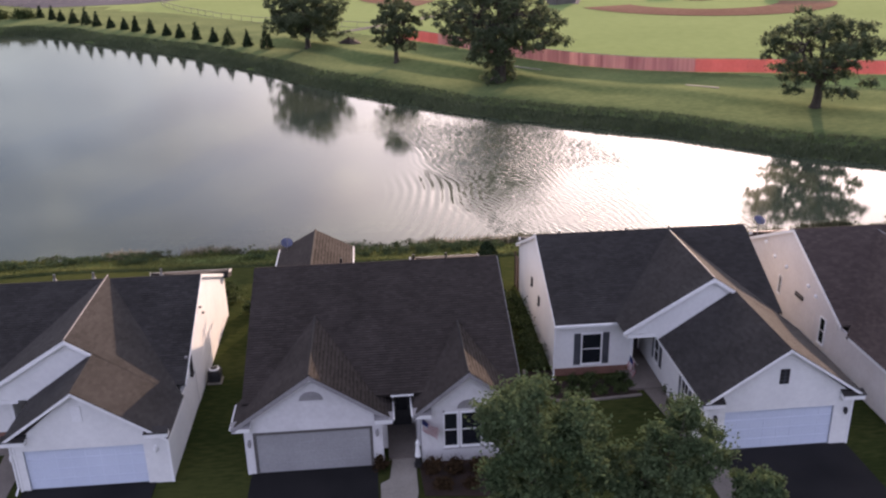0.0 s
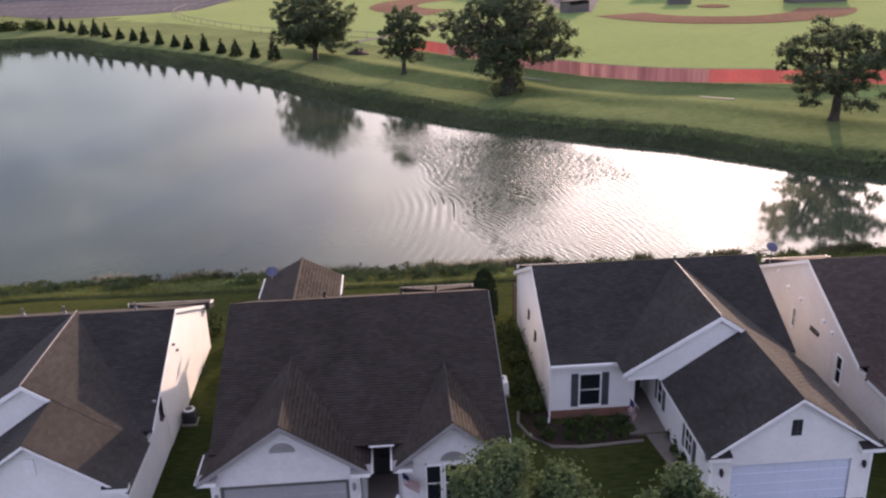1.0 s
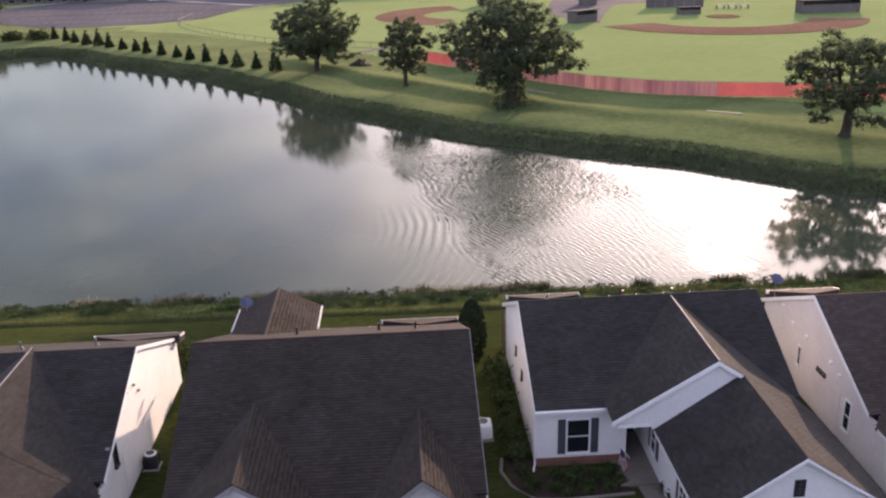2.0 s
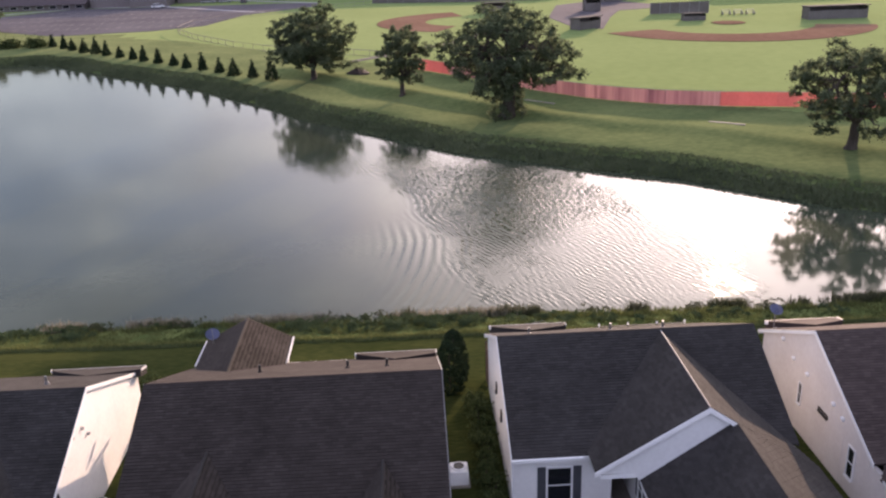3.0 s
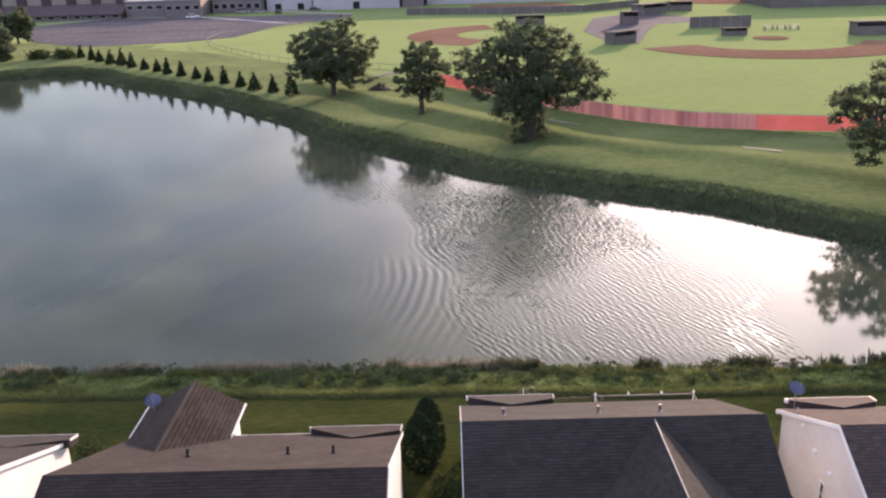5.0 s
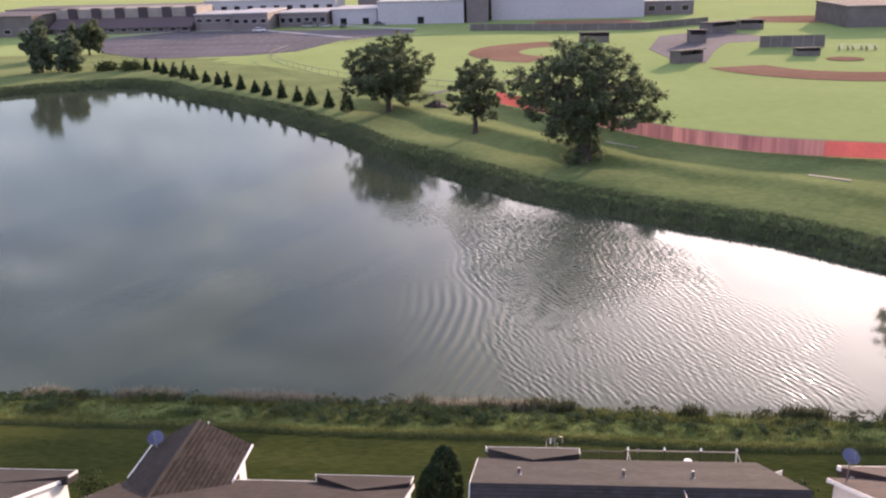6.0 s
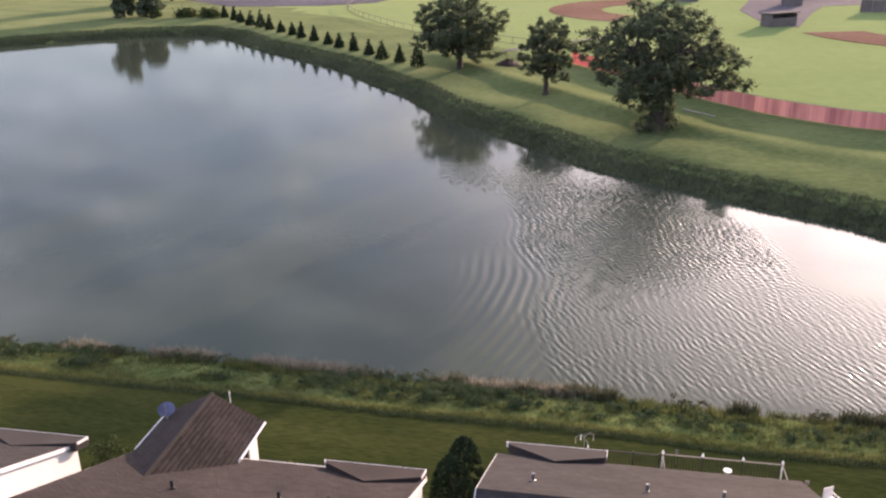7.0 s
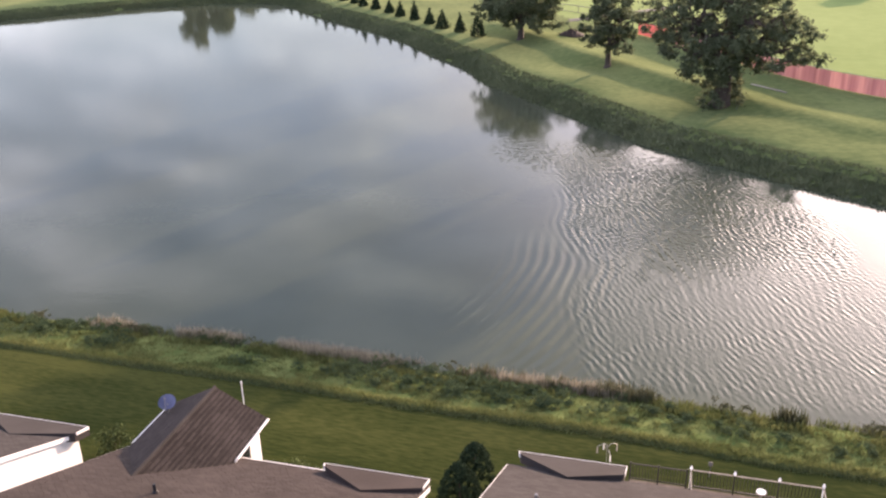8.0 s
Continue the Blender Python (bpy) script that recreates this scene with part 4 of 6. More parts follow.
# ---- the brown-roofed house in the middle of the row ----
def middle_house():
    yr, zr, p, back = 40.7, 6.12, 0.41, 0.43
    house = thing("house", 0, 41, 0, "off-white one-storey house with brown shingles, twin gables and grey garage door", "house", "houses along the pond")
    x0, x1, yf, yb = -6.0, 5.85, 33.55, 47.75
    zt = zr - 0.13

    def at(y):
        return zt - (yr - y) * p if y < yr else zt - (y - yr) * back

    part("wall", prism([(x0, 35.3, 0), (x0, yb, 0), (x0, yb, at(yb)), (x0, yr, zt), (x0, 35.3, at(35.3))], (x1 - x0, 0, 0)), SIDING, house)
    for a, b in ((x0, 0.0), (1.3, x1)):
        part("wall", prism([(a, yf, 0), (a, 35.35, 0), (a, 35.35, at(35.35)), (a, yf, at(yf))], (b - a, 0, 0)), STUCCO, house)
    ef, eb = 33.1, 48.55
    zf, zb = zr - (yr - ef) * p, zr - (eb - yr) * back
    L, R = -6.12, 5.92
    shingled("roof_slope", [(L, ef, zf), (R, ef, zf), (R, yr, zr), (L, yr, zr)], SHINGLE, house)
    shingled("roof_slope", [(R, eb, zb), (L, eb, zb), (L, yr, zr), (R, yr, zr)], SHINGLE, house)
    part("ridge_cap", tube([(L, yr, zr - 0.035), (R, yr, zr - 0.035)], [0.065, 0.065], 6), SHINGLE, house)
    for x in (L, R):
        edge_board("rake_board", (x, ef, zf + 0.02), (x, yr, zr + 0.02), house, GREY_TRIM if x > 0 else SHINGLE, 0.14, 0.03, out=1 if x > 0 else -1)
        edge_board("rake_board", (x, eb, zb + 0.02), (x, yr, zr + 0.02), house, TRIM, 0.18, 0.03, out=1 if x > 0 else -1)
    edge_board("fascia", (L, eb + 0.02, zb), (R, eb + 0.02, zb), house, TRIM, 0.18)
    gutter((L, eb + 0.08, zb - 0.06), (R, eb + 0.08, zb - 0.06), house)
    edge_board("fascia", (0.2, ef - 0.03, zf), (1.2, ef - 0.03, zf), house, TRIM, 0.07)
    # twin gables: middle x, half width, eave and ridge heights, wall's ends
    for xm, half, ze, za, wa, wb, hole in ((-3.12, 3.36, 2.52, 4.81, -6.05, -0.2, (-5.56, -0.76, 0, 1.93)), (3.5, 2.38, 2.62, 4.52, 1.45, 5.75, None)):
        g0, yw = 31.95, 32.25
        yj = yr - (zr - za) / p
        ye = 33.9
        shingled("roof_slope", [(xm - half, g0, ze), (xm - half, ye, ze), (xm, yj, za), (xm, g0, za)], SHINGLE, house)
        shingled("roof_slope", [(xm + half, ye, ze), (xm + half, g0, ze), (xm, g0, za), (xm, yj, za)], SHINGLE, house, course=0.19, proud=0.03, butt=SHINGLE_SHADE)
        part("ridge_cap", tube([(xm, g0, za), (xm, yj, za)], [0.06, 0.06], 6), SHINGLE_DARK, house)
        for sx in (-1, 1):
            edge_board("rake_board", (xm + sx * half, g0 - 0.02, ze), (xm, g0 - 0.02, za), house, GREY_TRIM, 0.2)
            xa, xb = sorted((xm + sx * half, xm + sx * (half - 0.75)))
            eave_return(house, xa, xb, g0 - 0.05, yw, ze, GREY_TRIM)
            gutter((xm + sx * (half + 0.05), g0 - 0.02, ze - 0.05), (xm + sx * (half + 0.05), ye, ze - 0.05), house)
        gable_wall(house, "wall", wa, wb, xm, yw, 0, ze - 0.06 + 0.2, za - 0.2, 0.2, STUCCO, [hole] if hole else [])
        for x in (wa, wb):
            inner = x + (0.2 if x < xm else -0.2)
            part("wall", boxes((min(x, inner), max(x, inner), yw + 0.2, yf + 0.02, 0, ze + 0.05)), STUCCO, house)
        # half-round louvre in the gable
        zc = 3.5 if hole else 2.64
        rad = 0.5
        arc = [(xm + rad * math.cos(math.pi * k / 12), yw - 0.05, zc + rad * 0.8 * math.sin(math.pi * k / 12)) for k in range(13)]
        part("gable_vent", prism(arc, (0, 0.05, 0)), GREY_TRIM, house)
    garage_door(house, -5.56, -0.76, 32.26, 1.93, GARAGE_GREY, DOOR_FRAME)
    wall_lamp(house, -5.85, 32.25, 1.6, GREY_TRIM)
    wall_lamp(house, -0.45, 32.25, 1.75, GREY_TRIM)
    for xm, w in ((2.72, 0.72), (3.6, 1.0), (4.48, 0.72)):
        window(house, "-y", 32.25, xm, 0.8, 2.42, w - 0.16, (1, 2), False, TRIM)
    part("window_surround", prism([(x, 32.2, z) for x, z in ((2.38, 0.64), (4.98, 0.64), (4.98, 2.58), (4.9, 2.58), (4.9, 0.74), (2.46, 0.74), (2.46, 2.58), (2.38, 2.58))], (0, 0.05, 0)), GREY_TRIM, house)
    door = part("front_door", boxes((0.25, 1.15, 35.22, 35.3, 0.1, 2.15)), DARK, house)
    part("door_glass", boxes((0.45, 0.95, 35.2, 35.22, 0.9, 1.95)), GLASS, door)
    part("porch_floor", boxes((0.0, 1.3, 32.6, 35.3, -0.1, 0.1)), PATH, house)
    bump_roof(house, 1.85, 5.9, 48.6, 3.07, SHINGLE)
    part("bay_wall", boxes((2.8, 5.8, 47.6, 48.35, -0.2, 3.1)), SIDING, house)
    for x in (-2.0, 1.86, 3.6):
        vent_pipe(house, x, 43.6, 4.93)
    # rear sun room under its own gable
    sx, half, ze, za, ya, yb2 = -3.75, 2.2, 3.15, 4.32, 44.75, 50.75
    shingled("roof_slope", [(sx + half, 47.45, ze), (sx + half, yb2, ze), (sx, yb2, za), (sx, ya, za)], SHINGLE, house, course=0.19, proud=0.03, butt=SHINGLE_SHADE)
    shingled("roof_slope", [(sx - half, yb2, ze), (sx - half, 47.45, ze), (sx, ya, za), (sx, yb2, za)], SHINGLE, house)
    part("ridge_cap", tube([(sx, ya, za + 0.01), (sx, yb2, za + 0.01)], [0.075, 0.075], 6), SHINGLE_DARK, house)
    for q in (-1, 1):
        edge_board("rake_board", (sx + q * half, yb2 + 0.02, ze), (sx, yb2 + 0.02, za), house, GREY_TRIM, 0.11, 0.025, 0.05)
        edge_board("fascia", (sx + q * half, 47.9, ze), (sx + q * half, yb2, ze), house, TRIM, 0.11)
        gutter((sx + q * (half + 0.06), 48.0, ze - 0.04), (sx + q * (half + 0.06), yb2, ze - 0.04), house)
    part("wall", boxes((sx - 1.95, sx - 1.8, 47.7, 50.4, -0.2, 3.05)), SIDING, house)
    for r in ((49.6, 50.4, -0.2, 3.05), (47.7, 48.4, -0.2, 3.05), (48.4, 49.6, -0.2, 0.8), (48.4, 49.6, 2.75, 3.05)):
        part("wall", boxes((sx + 1.8, sx + 1.95, *r)), SIDING, house)
    part("side_window", boxes((sx + 1.86, sx + 1.9, 48.4, 49.6, 0.8, 2.75)), GLASS, house)
    gable_wall(house, "wall", sx - 1.8, sx + 1.8, sx, 50.25, -0.2, 3.1, za - 0.2, 0.15, SIDING)
    part("floor_slab", boxes((sx - 1.8, sx + 1.8, 47.7, 50.25, -0.25, 0.05)), CONCRETE, house)
    return house


middle = middle_house()


def satellite_dish(x, y, z, foot, label):
    d = thing("satellite_dish", x, y, foot, label, "satellite dish")
    part("mast", tube([(x, y, foot - 0.05), (x, y, z - 0.15), (x + 0.05, y - 0.08, z)], [0.03, 0.03, 0.03], 8), METAL, d)
    bm = bmesh.new()
    way, side = Vector((0.15, -0.55, 0.82)).normalized(), None
    side = way.cross(Vector((0, 0, 1))).normalized()
    up = side.cross(way)
    rows = []
    for r, dep in ((0.02, 0.0), (0.14, 0.02), (0.26, 0.05), (0.36, 0.1)):
        rows.append([bm.verts.new(Vector((x, y, z)) + way * dep + side * r * math.cos(k * math.pi / 10) + up * r * 0.95 * math.sin(k * math.pi / 10)) for k in range(20)])
    for a, b in zip(rows, rows[1:]):
        for k in range(20):
            bm.faces.new((a[k], a[(k + 1) % 20], b[(k + 1) % 20], b[k]))
    bm.faces.new(rows[0])
    bmesh.ops.solidify(bm, geom=bm.faces[:], thickness=0.015)
    part("reflector", bm, DISH, d, "blue-grey reflector")
    a = Vector((x, y, z)) + way * 0.45
    part("feed_arm", tube([Vector((x, y, z)) - up * 0.37 + way * 0.1, a], [0.015, 0.015], 6), METAL, d)
    part("receiver", tube([a - way * 0.05, a + way * 0.06], [0.035, 0.03], 8), METAL, d)


satellite_dish(-5.45, 49.85, 3.88, 3.3, "blue-grey satellite dish on the sun room's roof edge")
satellite_dish(23.35, 48.95, 4.15, 3.0, "blue-grey satellite dish on a rear roof corner")

# ---- drives, walks and beds ----
slab_on_ground("driveway", [(-5.9, 10), (-0.5, 10), (-0.5, 32.3), (-5.9, 32.3)], 0.03, ASPHALT, "dark asphalt driveway before the grey garage door", "driveway")
slab_on_ground("driveway", [(14.4, 10), (20.2, 10), (20.2, 31.6), (14.4, 31.6)], 0.03, ASPHALT, "dark asphalt driveway before a white garage door", "driveway")
slab_on_ground("driveway", [(-15.4, 10), (-9.9, 10), (-9.9, 32.2), (-15.4, 32.2)], 0.03, ASPHALT, "dark asphalt driveway before a white garage door", "driveway")
slab_on_ground("walk", [(-0.4, 27.5), (0.9, 28.6), (1.15, 30.2), (1.15, 32.6), (0.15, 32.6), (0.0, 31.2), (-0.4, 30.9)], 0.045, CONCRETE, "pale concrete path to the front door", "path")
slab_on_ground("walk", [(12.75, 37.2), (13.9, 37.2), (14.05, 33.5), (14.35, 31.0), (14.3, 28.0), (13.3, 28.0), (13.2, 33.5)], 0.045, PATH, "grey-brown concrete path to the porch", "path")
slab_on_ground("walk", [(-17.2, 35.3), (-16.1, 35.3), (-15.9, 30.0), (-15.5, 27.0), (-16.6, 27.0)], 0.045, PATH, "grey-brown concrete path beside the garage", "path")
slab_on_ground("planting_bed", [(1.3, 32.2), (6.2, 32.2), (6.3, 30.4), (4.0, 29.6), (1.4, 29.9)], 0.05, MULCH, "brown mulch bed under the front windows", "bed")
slab_on_ground("planting_bed", [(7.3, 39.5), (8.7, 39.5), (8.7, 38.3), (12.4, 38.3), (12.4, 36.7), (8.4, 36.6), (7.5, 37.6)], 0.05, MULCH, "brown mulch bed along the front wall", "bed")


def edging():
    pts = [(7.2, 39.6), (7.05, 38.6), (7.4, 37.5), (8.3, 36.5), (9.6, 36.35), (11.2, 36.45), (12.5, 36.55)]
    ob = part("bed_edging", tube([(x, y, 0.06) for x, y in pts], [0.08] * len(pts), 6), PATH, None)
    tagged(ob, "curved pale concrete edging round the mulch bed", "edging")


edging()
slab_on_ground("drain_channel", [(42.4, 115.1), (46.0, 112.5), (46.2, 112.8), (42.6, 115.4)], gz(44.3, 113.9) + 0.08, CONCRETE, "short pale concrete drain channel in the far bank", "drain", 0.5)
slab_on_ground("drain_channel", [(22.1, 135.0), (25.7, 131.2), (25.95, 131.4), (22.35, 135.2)], gz(24.0, 133.2) + 0.08, CONCRETE, "short pale concrete drain channel in the far bank", "drain", 0.6)


# ---- leaves, trees and shrubs ----
def leaf_cloud(rng, centres, per, spread_, size, lean=0.3):
    """Small four-cornered leaves scattered round the centres; returns vertex and face arrays."""
    C = np.repeat(np.asarray(centres, float), per, 0)
    n = len(C)
    off = rng.normal(0, 1, (n, 3))
    off /= np.linalg.norm(off, axis=1, keepdims=True) + 1e-9
    off *= np.clip(np.abs(rng.normal(0.0, 0.62, (n, 1))), 0, 1.5) * spread_
    off[:, 2] *= 0.75
    C = C + off
    a = rng.normal(0, 1, (n, 3)); a[:, 2] *= lean + 0.4
    a /= np.linalg.norm(a, axis=1, keepdims=True)
    b = np.cross(a, rng.normal(0, 1, (n, 3)))
    b /= np.linalg.norm(b, axis=1, keepdims=True) + 1e-9
    s = size * rng.uniform(0.6, 1.3, (n, 1))
    V = np.stack([C - a * s, C + b * s * 0.55, C + a * s, C - b * s * 0.55], 1).reshape(-1, 3)
    F = np.arange(4 * n).reshape(-1, 4)
    return V, F


def limb(rng, a, b, r0, r1, bend=0.12, n=5):
    a, b = np.array(a, float), np.array(b, float)
    L = np.linalg.norm(b - a)
    pts = [a + (b - a) * k / n + (rng.normal(0, 1, 3) * bend * L * 0.35 if 0 < k < n else 0) for k in range(n + 1)]
    return pts, [r0 + (r1 - r0) * k / n for k in range(n + 1)]


def broad_tree(x, y, height, width, seed, leaf, label, lobes=34, per=46, size=0.34, trunk_r=0.45, base=0.25, group="", flat=0.85, name="oak_tree", clumps=8, loose=0.52, grain=0.21, skirt=0.0, pad=0.7):
    """A spreading tree: trunk, limbs that part again, and a crown of leaf clumps with gaps."""
    rng = np.random.default_rng(seed)
    z0 = gz(x, y) - 0.05
    tree = thing(name, x, y, z0, label, "tree", group)
    h0 = height * base
    fork = (x + rng.normal(0, 0.15), y + rng.normal(0, 0.15), z0 + h0 + height * 0.12)
    pts, rad = limb(rng, (x, y, z0 - 0.2), fork, trunk_r, trunk_r * 0.72, 0.03)
    rad[0] = trunk_r * 1.5
    part("trunk", tube(pts, rad, 10), BARK, tree)
    cz, rz, rx = z0 + h0 + (height - h0) * 0.5, (height - h0) * 0.48, width * 0.45
    ends, wood = [], []
    tries = 0
    while len(ends) < lobes and tries < 4000:
        tries += 1
        d = rng.normal(0, 1, 3)
        d /= np.linalg.norm(d)
        r = rng.uniform(0.5, 1.0) * (0.86 + 0.55 * noise.noise((d[0] * 1.6 + seed, d[1] * 1.6, d[2] * 1.6)))
        p = np.array([x + d[0] * rx * r, y + d[1] * rx * r, cz + d[2] * rz * r * flat])
        if d[2] < -0.92 or any(np.linalg.norm((p - q) / (rx, rx, rz)) < 1.15 * grain for q in ends):
            continue
        ends.append(p)
    hubs = []
    for k in range(7):
        a = 6.283 * k / 7 + rng.normal(0, 0.25)
        hub = np.array([x + math.cos(a) * rx * 0.34, y + math.sin(a) * rx * 0.34, cz + rz * rng.uniform(-0.45, 0.25)])
        hubs.append(hub)
        wood.append(tube(*limb(rng, fork, hub, trunk_r * 0.5, trunk_r * 0.26, 0.2), 7))
    hubs.append(np.array([x, y, cz + rz * 0.3]))
    wood.append(tube(*limb(rng, fork, hubs[-1], trunk_r * 0.6, trunk_r * 0.22, 0.1), 7))
    for e in ends:
        h = min(hubs, key=lambda q: np.linalg.norm(q - e))
        wood.append(tube(*limb(rng, h, e, trunk_r * 0.2, trunk_r * 0.05, 0.25), 5))
    part("branchwork", join(*wood), BARK, tree, kind="stuff")
    centres = []
    lob = rx * grain
    for e in ends:
        k = rng.integers(clumps - 2, clumps + 3)
        o = rng.normal(0, 1, (k, 3))
        o /= np.linalg.norm(o, axis=1, keepdims=True)
        centres += list(e + o * lob * rng.uniform(0.35, 1.0, (k, 1)) * (1.0, 1.0, pad))
    if skirt:
        for k in range(64):
            h, a = rng.random() ** 1.3, rng.random() * 6.283
            r = skirt * (1.05 - 0.6 * h)
            centres.append(np.array([x + r * math.cos(a), y + r * math.sin(a), z0 + 0.2 + h * skirt * 2.4]))
    V, F = leaf_cloud(rng, centres, per, lob * loose, size)
    raw("crown", V, F, leaf, tree, kind="stuff")
    return tree


broad_tree(-10.6, 160.2, 12.8, 16.8, 11, OAK, "broad dark green oak on the pond's far bank", lobes=95, per=64, size=0.19, trunk_r=0.55, base=0.02, group="oaks on the far bank", flat=1.0, loose=0.42, grain=0.2)
broad_tree(4.45, 141.0, 10.6, 10.0, 12, OAK, "smaller dark green oak on the pond's far bank", lobes=64, per=56, size=0.16, trunk_r=0.42, base=0.08, group="oaks on the far bank", flat=1.0, loose=0.42, grain=0.2)
broad_tree(18.3, 123.8, 15.0, 19.4, 13, OAK, "large spreading dark oak with ivy-thick trunk by the red fence", lobes=96, per=64, size=0.19, trunk_r=1.0, base=0.09, group="oaks on the far bank", flat=1.0, loose=0.40, grain=0.2, skirt=2.2, pad=0.5)
broad_tree(52.5, 99.0, 12.2, 16.8, 14, OAK, "spreading dark green oak near the water's end", lobes=72, per=58, size=0.17, trunk_r=0.6, base=0.1, group="oaks on the far bank", flat=1.0, loose=0.38, grain=0.2, pad=0.42)
broad_tree(4.85, 23.4, 10.0, 5.3, 21, ASH, "leafy light green street tree before the houses", lobes=60, per=84, size=0.072, trunk_r=0.14, base=0.14, group="street trees", name="street_tree", clumps=12, loose=0.86, grain=0.22)
broad_tree(9.0, 23.4, 7.95, 4.5, 22, ASH, "leafy light green street tree before the houses", lobes=54, per=84, size=0.072, trunk_r=0.13, base=0.14, group="street trees", name="street_tree", clumps=12, loose=0.86, grain=0.22)
broad_tree(12.2, 23.2, 5.6, 2.6, 23, ASH, "small leafy street tree beside a driveway", lobes=32, per=84, size=0.072, trunk_r=0.1, base=0.14, group="street trees", name="street_tree", clumps=11, loose=0.86, grain=0.22)
broad_tree(-103.5, 223.5, 13.0, 7.6, 31, WILLOW, "tall bushy willow-like tree at the pond's far corner", lobes=60, per=40, size=0.4, base=-0.12, group="trees at the far corner", name="tree", grain=0.25, loose=0.7)
broad_tree(-97.2, 225, 9.4, 7.6, 32, WILLOW, "bushy green tree at the pond's far corner", lobes=54, per=40, size=0.4, base=-0.12, group="trees at the far corner", name="tree", grain=0.25, loose=0.7)
broad_tree(-110, 262, 10.0, 10.5, 33, OAK, "round dark tree beside the parking lot", lobes=46, per=40, size=0.4, base=0.0, group="trees at the far corner", name="tree", grain=0.25, loose=0.7)


def shrub(x, y, z, w, h, seed, label, material=SHRUB, per=30, size=0.07, name="shrub", group=""):
    rng = np.random.default_rng(seed)
    s = thing(name, x, y, z, label, "shrub", group)
    n = 26
    d = rng.normal(0, 1, (n, 3))
    d /= np.linalg.norm(d, axis=1, keepdims=True)
    d[:, 2] = np.abs(d[:, 2])
    c = np.array([x, y, z + h * 0.12]) + d * (w * 0.42, w * 0.42, h * 0.72) * rng.uniform(0.55, 1.0, (n, 1))
    part("stem_cluster", join(*[tube([(x, y, z - 0.05), tuple(np.array([x, y, z]) * 0.4 + q * 0.6), tuple(q)], [0.03, 0.02, 0.01], 5) for q in c[:8]]), BARK, s, kind="stuff")
    V, F = leaf_cloud(rng, c, per, max(w, h) * 0.26, size)
    raw("foliage", V, F, material, s, kind="stuff")
    return s


def conifer(x, y, h, w, seed, label, group, per=26, size=0.22, name="spruce"):
    """A young conifer: a straight stem and whorls that narrow to the tip."""
    rng = np.random.default_rng(seed)
    z = gz(x, y)
    t = thing(name, x, y, z, label, "conifer", group)
    part("trunk", tube([(x, y, z - 0.1), (x, y, z + h * 0.97)], [0.1, 0.015], 7), BARK, t)
    c = []
    rows = 14
    for k in range(rows):
        f = k / (rows - 1)
        r = w * 0.5 * (1 - f)
        m = max(1, int(12 * (1 - f)))
        for q in range(m):
            a = 6.283 * (q + rng.random()) / m
            c.append((x + math.cos(a) * r * 0.8, y + math.sin(a) * r * 0.8, z + h * (0.06 + 0.9 * f)))
    V, F = leaf_cloud(rng, c, per, 0.24 + w * 0.07, size)
    raw("needles", V, F, SPRUCE, t, kind="stuff")


for k in range(17):
    f = k / 16
    x = -78.0 + 59.6 * f + 0.25 * math.sin(k * 2.1)
    y = 224.6 - 61.0 * f + 0.25 * math.sin(k * 1.3)
    big = k in (3, 4, 14)
    conifer(x, y, (3.6 if big else 2.8) + 0.5 * math.sin(k * 1.7) + (1.4 if k == 16 else 0), 2.6 if big or k == 16 else 1.9, 100 + k,
            "young dark green spruce in a row on the far bank", "spruces along the far bank", per=16, size=0.17)


def arborvitae(x, y, h, w, seed):
    rng = np.random.default_rng(seed)
    z = gz(x, y)
    t = thing("arborvitae", x, y, z, "dense dark green columnar arborvitae between two houses", "shrub", "arborvitae pair")
    part("trunk", tube([(x, y, z - 0.1), (x, y, z + h * 0.9)], [0.07, 0.02], 7), BARK, t)
    c = []
    for k in range(420):
        f = rng.random()
        r = w * 0.5 * math.sin(math.pi * min(1.0, 0.2 + 0.8 * f)) ** 0.7 if f > 0.05 else w * 0.35
        r = w * 0.5 * (1 - f ** 2.6) ** 0.6 * (0.75 + 0.25 * min(1, f * 5))
        a = rng.random() * 6.283
        c.append((x + math.cos(a) * r * 0.85, y + math.sin(a) * r * 0.85, z + 0.1 + f * (h - 0.25)))
    V, F = leaf_cloud(rng, c, 70, 0.11, 0.04, lean=1.5)
    raw("foliage", V, F, SPRUCE, t, kind="stuff")


arborvitae(6.62, 50.3, 3.0, 2.1, 41)
arborvitae(6.92, 51.7, 3.25, 1.9, 42)
for k in range(9):
    shrub(7.85 + 0.15 * math.sin(k * 2.2), 39.6 + k * 1.02, 0.0, 1.25, 1.25 + 0.25 * math.sin(k * 1.9), 200 + k, "dark green hedge shrub along the white side wall", per=34, size=0.07, group="side hedge")
for k, (x, y, w, h) in enumerate([(1.9, 31.6, 0.9, 0.8), (2.8, 31.5, 1.0, 0.7), (3.8, 31.4, 1.0, 0.7), (4.8, 31.5, 1.1, 0.8), (5.6, 31.2, 0.9, 0.8), (2.2, 30.4, 0.8, 0.6), (3.4, 30.3, 0.7, 0.5), (-0.35, 32.0, 0.7, 0.8)]):
    shrub(x, y, 0.0, w, h, 230 + k, "low dark reddish-green shrub in a mulch bed", RED_SHRUB, per=46, size=0.06, group="front bed shrubs")
